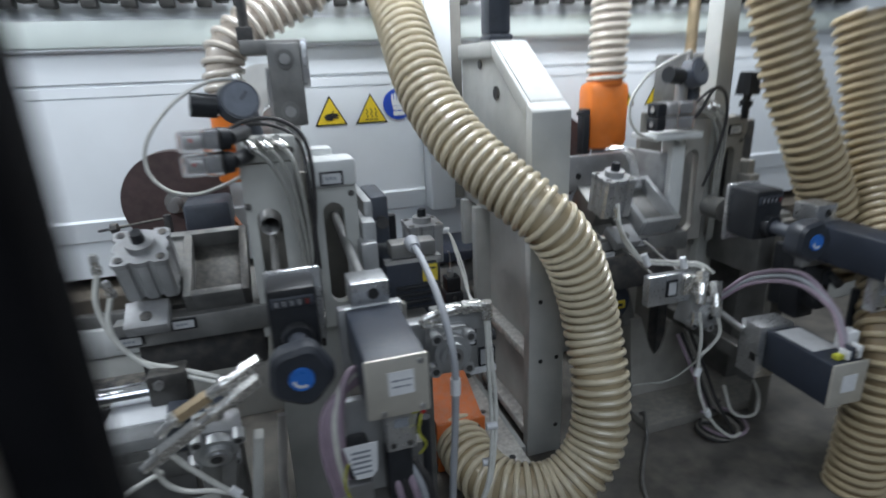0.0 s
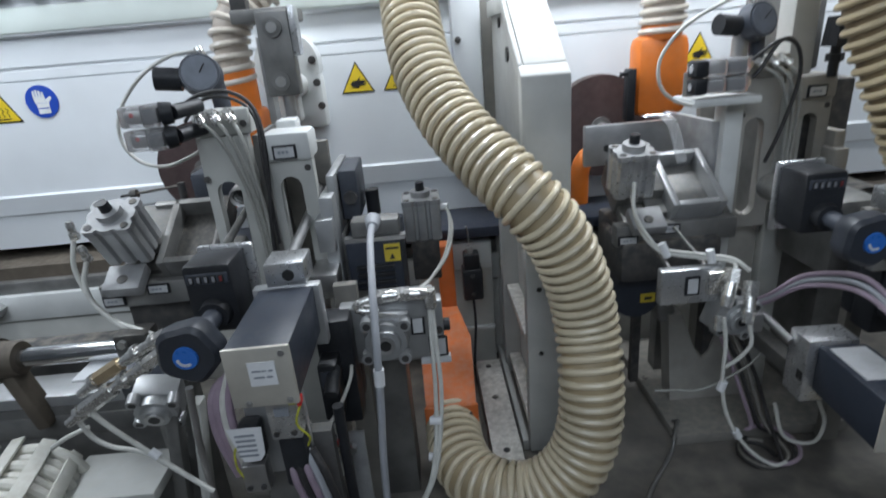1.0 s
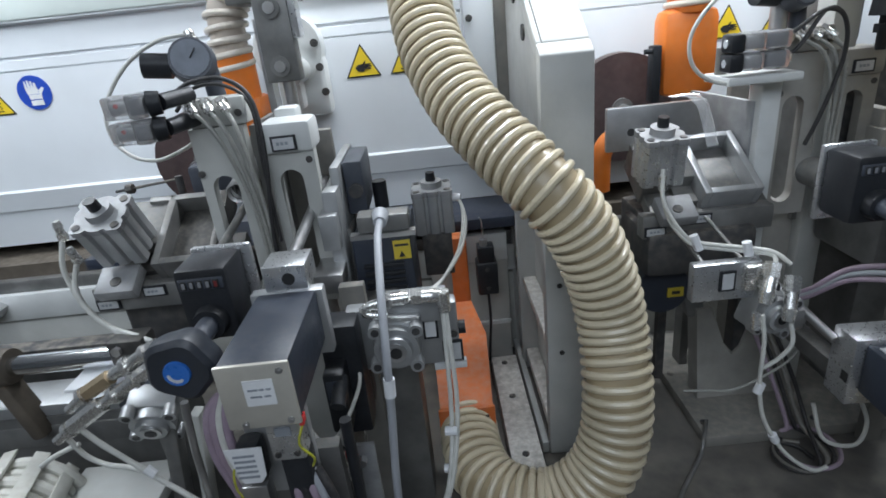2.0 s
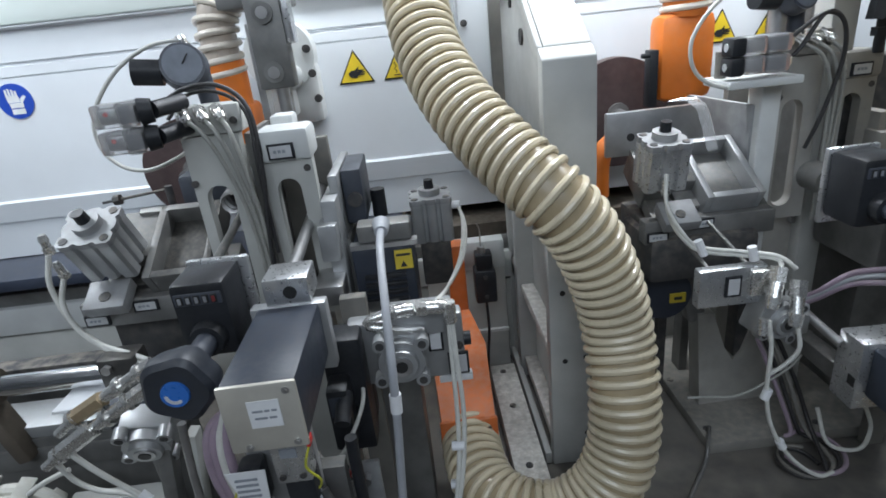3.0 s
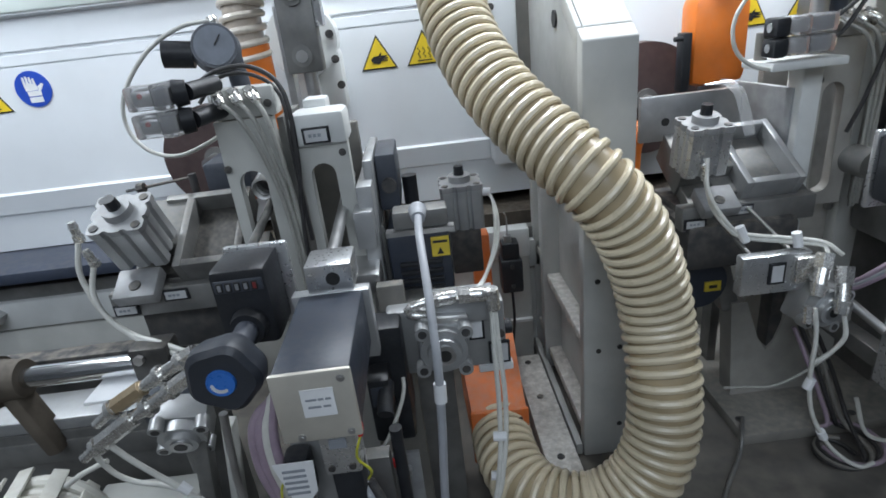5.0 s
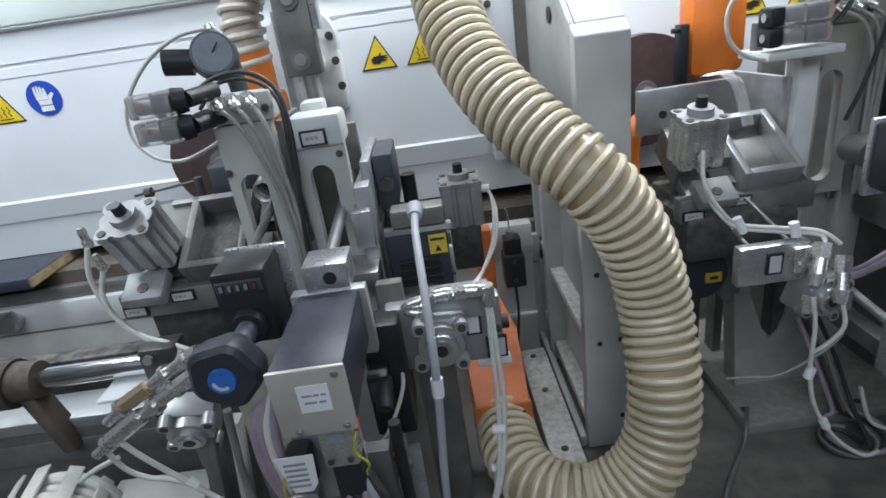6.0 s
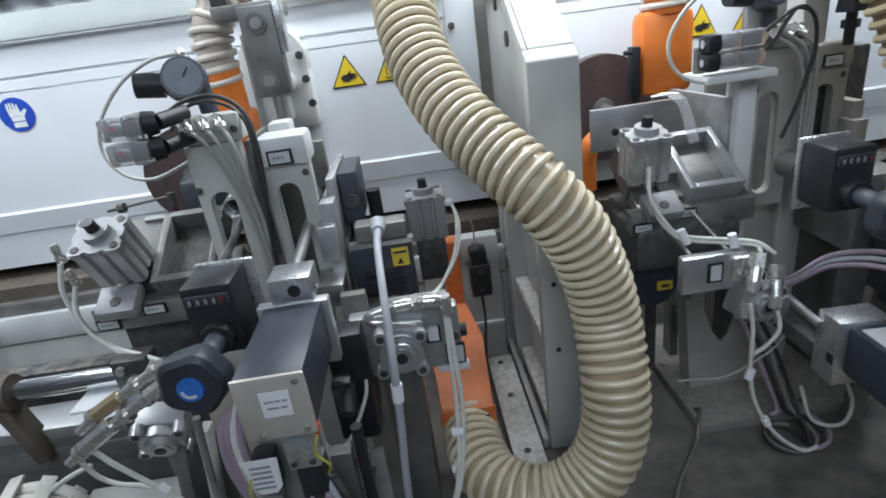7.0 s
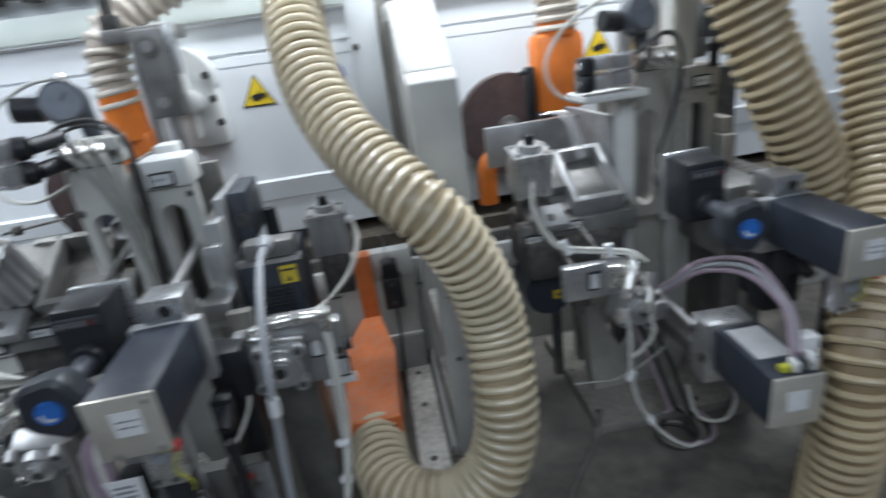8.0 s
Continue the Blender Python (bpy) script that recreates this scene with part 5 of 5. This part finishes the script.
    for k in range(4):
        part("pin_plug", tf(box(B(), 0.03 + 0.007 * k, 0.008, 0.069, 0.035 + 0.007 * k, 0.024, 0.083 + 0.006 * (k % 2), 0.001), M), (PAPER, GREYB, NICKEL, PAPER)[k], m2)
    part("carrier", box(B(), 0.475, 0.755, 0.775, 0.5, 0.96, 0.8, 0.002), STEELD, m2)
    for k in range(3):
        tube("signal_cable", [(0.45, 0.84 + 0.01 * k, 0.85), (0.455, 0.8, 0.884 + 0.005 * k), (0.476, 0.76, 0.925 + 0.008 * k), (0.5 + 0.004 * k, 0.7, 0.943 + 0.008 * k), (0.516 + 0.004 * k, 0.65, 0.92), (0.509 + 0.004 * k, 0.622, 0.89), (0.505, 0.61, 0.868)],
             0.0036, CABLE if k == 1 else PURPLE, "dusty violet signal cable arching to the module", "cable", "signal cables")
    po = thing("post", "dusty grey steel post behind the second tower", "post", "posts")
    part("shaft", box(B(), 0.532, 0.95, 0.6, 0.57, 0.99, 1.45, 0.003), CAST, po)
    part("slide", box(B(), 0.575, 0.97, 0.93, 0.66, 1.03, 1.17, 0.006), DARK, po)
    part("lower_block", box(B(), 0.55, 0.82, 0.9, 0.62, 0.95, 1.02, 0.01), STEELD, po)
    part("roller", rod(B(), (0.49, 0.85, 1.03), (0.49, 0.89, 1.03), 0.02, n=20), STEELD, po)
    m3 = thing("rear_motor", "dark dusty motor beyond the second tower", "motor")
    part("body", rod(B(), (0.66, 0.9, 0.95), (0.66, 1.05, 0.95), 0.06, n=32), DARK, m3)
    part("foot", box(B(), 0.62, 0.92, 0.6, 0.7, 1.03, 0.9, 0.004), STEELD, m3)
    bx = thing("terminal_box", "dark terminal box on the beam", "box")
    part("body", box(B(), 0.62, 1.12, 1.17, 0.7, PY - 0.002, 1.3, 0.006), STEELD, bx)
    part("top_post", rod(B(), (0.655, 1.17, 1.3), (0.655, 1.17, 1.42), 0.012, n=14), BRASS, bx)


second_unit()


# ---- rails and lower clamp on the near side of the first unit ----
def near_rails():
    r = thing("guide_shaft", "polished chrome guide shaft", "shaft")
    part("shaft", rod(B(), (-1.5, 0.75, 0.932), (-0.44, 0.75, 0.932), 0.0125, n=28), CHROME, r)
    part("end_block", box(B(), -0.445, 0.735, 0.905, -0.40, 0.77, 0.958, 0.005), TRAYD, r)
    part("end_nut", rod(B(), (-0.43, 0.733, 0.948), (-0.43, 0.727, 0.948), 0.006, n=6), STEEL, r)
    part("pale_plate", box(B(), -0.49, 0.705, 0.914, -0.41, 0.75, 0.918, 0.001), PAPER, r)
    pb = thing("pillow_block", "brown dusty bearing block on the shaft", "bearing")
    part("ring", rod(B(), (-0.605, 0.75, 0.932), (-0.575, 0.75, 0.932), 0.025, 0.022, n=28), RAILB, pb)
    part("leg", tf(box(B(), -0.014, -0.015, -0.11, 0.006, 0.015, 0.0, 0.005), pose(-0.6, 0.755, 0.93, 0, -14, 0)), RAILB, pb)
    part("housing", rod(B(), (-0.66, 0.75, 0.935), (-0.605, 0.75, 0.93), 0.036, 0.03, n=28), RAILB, pb)
    ra = thing("lower_rail", "grey slotted aluminium rail under the shaft", "rail")
    part("rail_top", box(B(), -1.5, 0.76, 0.845, -0.42, 0.82, 0.862, 0.002), ALUM, ra)
    part("rail_groove", box(B(), -1.5, 0.758, 0.832, -0.42, 0.82, 0.845), STEELD, ra)
    part("rail_foot", box(B(), -1.5, 0.755, 0.8, -0.42, 0.82, 0.832, 0.002), STEELD, ra)
    part("rail_body", box(B(), -1.5, 0.765, 0.6, -0.42, 0.82, 0.8), STEELD, ra)
    bk = thing("rear_rail", "dark rail behind the shaft", "rail")
    part("strip", box(B(), -1.5, 0.85, 0.86, -0.45, 0.88, 0.895, 0.002), DARK, bk)
    part("foot", box(B(), -1.5, 0.85, 0.6, -0.45, 0.87, 0.86), STEELD, bk)
    hd = thing("clamp_lever", "small steel wedge on the lower beam", "wedge")
    part("wedge", tf(prism([(0, 0), (0.07, 0), (0.08, 0.018), (0.06, 0.034), (0, 0.03)], 0.03), pose(-1.0, 1.14, 0.81)), STEEL, hd)
    C = pose(-0.37, 0.66, 0.893, 24, 10, 8)
    clamp_head(C, "pale four-lobed clamp cylinder under the knob")
    bl = thing("clamp_bracket", "dark angled bracket under the clamp", "bracket")
    part("body", tf(box(B(), -0.05, 0.034, -0.05, 0.012, 0.06, 0.02, 0.004), C), NAVY, bl)
    part("stem", box(B(), -0.4, 0.7, 0.6, -0.35, 0.74, 0.9, 0.004), STEELD, bl)
    part("slide_rail", tf(box(B(), 0, 0, 0, 0.016, 0.02, 0.3, 0.002), pose(-0.405, 0.66, 0.6, 0, 8, 0)), STEELD, bl)
    part("slide_rail", tf(box(B(), 0, 0, 0, 0.012, 0.02, 0.3, 0.002), pose(-0.372, 0.66, 0.6, 0, 8, 0)), CAST, bl)
    part("tray_plate", box(B(), -0.5, 0.62, 0.79, -0.38, 0.7, 0.806, 0.002), CAST, bl)
    f = thing("fitting_pair", "pair of nickel and brass air fittings", "fittings")
    fitting(f, (-0.306, 0.615, 1.018), (-0.359, 0.61, 0.991), 0.0065)
    part("brass_nut", rod(B(), (-0.359, 0.61, 0.991), (-0.388, 0.61, 0.975), 0.0078, n=6), BRASS, f)
    part("tip", rod(B(), (-0.388, 0.61, 0.975), (-0.41, 0.608, 0.959), 0.005, n=12), NICKEL, f)
    fitting(f, (-0.308, 0.605, 1.003), (-0.369, 0.6, 0.968), 0.0065)
    part("hex", rod(B(), (-0.369, 0.6, 0.968), (-0.407, 0.6, 0.944), 0.0085, n=6), NICKEL, f)
    part("tip", rod(B(), (-0.406, 0.6, 0.945), (-0.426, 0.598, 0.931), 0.005, n=12), NICKEL, f)
    for p, q, r in (((-0.338, 0.612, 1.0015), (-0.343, 0.6115, 0.999), 0.0095), ((-0.318, 0.614, 1.012), (-0.322, 0.6135, 1.01), 0.009), ((-0.352, 0.602, 0.978), (-0.357, 0.6015, 0.975), 0.0098), ((-0.33, 0.604, 0.9905), (-0.334, 0.6035, 0.988), 0.009), ((-0.39, 0.61, 0.9735), (-0.394, 0.6095, 0.971), 0.0088), ((-0.408, 0.6, 0.9435), (-0.413, 0.6, 0.9405), 0.009)):
        part("collar", rod(B(), p, q, r, n=16), NICKEL, f)
    tube("air_tube", [(-0.4, 0.6, 0.94), (-0.385, 0.6, 0.918), (-0.36, 0.6, 0.888), (-0.335, 0.598, 0.862), (-0.29, 0.59, 0.825)], 0.0028, TUBE, "white air tube crossing to the module", group="air tubes")
    tube("air_tube", [(-0.418, 0.6, 0.935), (-0.412, 0.605, 0.905), (-0.395, 0.605, 0.89), (-0.372, 0.602, 0.886), (-0.35, 0.6, 0.878)], 0.0026, TUBE, "white air tube under the fittings", group="air tubes")
    tube("air_tube", [(-0.455, 0.6, 0.9), (-0.435, 0.6, 0.912), (-0.41, 0.605, 0.92)], 0.0026, TUBE, "short white air tube at the fittings", group="air tubes")
    one("cable_tie", rod(B(), (-0.353, 0.6, 0.884), (-0.345, 0.598, 0.876), 0.0048, n=10), PAPER, "white cable tie on an air tube", "cable tie", "cable ties")
    # bundle of ivory hoses
    cc = thing("hose_bundle", "ivory hoses curving over, bound by flat straps", "hose bundle")
    for k in range(7):
        r = 0.056 - 0.004 * (k % 2)
        arc = [(-0.545 + r * math.cos(a * math.pi / 10), 0.586 + 0.0145 * k, 0.788 + r * math.sin(a * math.pi / 10)) for a in range(11)]
        part("hose_line", sweep(arc, 0.0075, 10), IVORY, cc)
    for a in (160, 128, 96, 64, 32):
        c = Vector((-0.545 + 0.066 * math.cos(radians(a)), 0.63, 0.788 + 0.066 * math.sin(radians(a))))
        part("strap", tf(box(B(), -0.008, -0.056, -0.002, 0.008, 0.056, 0.002, 0.001), Matrix.Translation(c) @ pose(0, 0, 0, 0, 90 - a, 12)), IVORY, cc, "flat ivory strap")
    part("core", rod(B(), (-0.545, 0.585, 0.788), (-0.545, 0.675, 0.788), 0.046, n=28), RAILB, cc)
    part("support", box(B(), -0.6, 0.6, 0.6, -0.46, 0.69, 0.74, 0.004), CAST, cc)
    # parts hanging under the module
    q = thing("plug_panel", "panel of pale plugs with a paper tag", "plug panel")
    part("panel", box(B(), -0.232, 0.575, 0.86, -0.17, 0.585, 0.975, 0.002), ALUM, q)
    part("paper_tag", tf(prism([(-0.006, 0.04), (0.028, 0.04), (0.026, 0.008), (0.02, 0.0), (0.004, 0.0)], 0.001), pose(-0.233, 0.543, 0.905, 0, 0, 0)), PAPER, q)
    for k in range(5):
        part("tag_line", box(B(), -0.232, 0.5418, 0.912 + k * 0.006, -0.213, 0.5428, 0.914 + k * 0.006), GREYPRINT, q)
    part("nickel_plug", box(B(), -0.238, 0.548, 0.86, -0.212, 0.566, 0.895, 0.003), STEEL, q)
    for x in (-0.232, -0.218):
        part("plug_screw", rod(B(), (x, 0.548, 0.868), (x, 0.546, 0.868), 0.003, n=10), DARK, q)
    part("black_hood", box(B(), -0.196, 0.55, 0.86, -0.168, 0.575, 0.925, 0.006), BLACK, q)
    part("black_hood", box(B(), -0.235, 0.552, 0.895, -0.212, 0.574, 0.94, 0.006), BLACK, q)
    part("stand", box(B(), -0.23, 0.585, 0.6, -0.15, 0.6, 0.9), STEELD, q)
    for k in range(5):
        tube("signal_cable", [(-0.19 + 0.006 * k, 0.56, 0.9), (-0.185 + 0.008 * k, 0.55, 0.87), (-0.18 + 0.008 * k, 0.555, 0.82), (-0.19 + 0.01 * k, 0.57, 0.7)], 0.0042, (PURPLE, RUBBER, PURPLE, CABLE, RUBBER)[k],
             "cable hanging under the drive module", "cable", "signal cables")
    tube("earth_wire", [(-0.22, 0.552, 0.93), (-0.236, 0.548, 0.92), (-0.24, 0.548, 0.895), (-0.234, 0.55, 0.875)], 0.0011, GREENY, "thin yellow-green earth wire", "wire")
    tube("signal_wire", [(-0.19, 0.632, 0.888), (-0.178, 0.62, 0.879), (-0.163, 0.618, 0.88), (-0.15, 0.628, 0.892), (-0.135, 0.66, 0.915), (-0.138, 0.69, 0.93)], 0.0022, TUBE, "pale wire looped round the servo motor", "wire")
    pc = thing("round_connector", "chrome round cable connector under the servo motor", "connector", "round connectors")
    part("sleeve", rod(B(), (-0.181, 0.63, 0.866), (-0.181, 0.632, 0.826), 0.0062, n=16), CHROME, pc)
    part("nut", rod(B(), (-0.181, 0.63, 0.85), (-0.181, 0.631, 0.84), 0.0074, n=12), NICKEL, pc)
    part("cable", sweep([(-0.181, 0.632, 0.828), (-0.18, 0.635, 0.77), (-0.178, 0.64, 0.68)], 0.004, 10), RUBBER, pc)
    copy_thing(pc, Matrix.Translation((0.017, 0.004, -0.014)))
    bk = thing("terminal_plate", "small steel plate with a red sleeve", "plate")
    part("plate", box(B(), -0.157, 0.645, 0.6, -0.128, 0.651, 0.845, 0.001), ALUR, bk)
    part("sleeve", rod(B(), (-0.158, 0.642, 0.84), (-0.149, 0.642, 0.832), 0.004, n=12), RED, bk)
    part("stud", rod(B(), (-0.143, 0.645, 0.826), (-0.143, 0.636, 0.826), 0.0055, n=6), STEEL, bk)
    part("rubber_plug", rod(B(), (-0.187, 0.628, 0.882), (-0.185, 0.622, 0.866), 0.005, 0.0042, n=12), BEIGE, bk)
    tube("linkage_rod", [(-0.292, 0.6, 0.96), (-0.296, 0.6, 0.92), (-0.302, 0.605, 0.85), (-0.305, 0.61, 0.62)], 0.004, STEEL, "thin steel linkage rod under the counter", "rod")


near_rails()


# ---- hood post beside the viewer ----
def hood_post():
    p = thing("hood_post", "dark post of the open machine hood", "post")
    part("post", box(B(), -0.364, 0.265, 0.0, -0.338, 0.3, 2.0, 0.004), POSTM, p)
    part("edge_trim", box(B(), -0.41, 0.255, 0.0, -0.365, 0.3, 2.0, 0.003), BEIGE, p, "beige edge trim")


hood_post()


# ---- moving things ----
def motions():
    walk(BOARD, [(t, pose(-0.82 + 0.25 * (5.9 - t), 1.2, 0.902)) for t in range(9)])


motions()
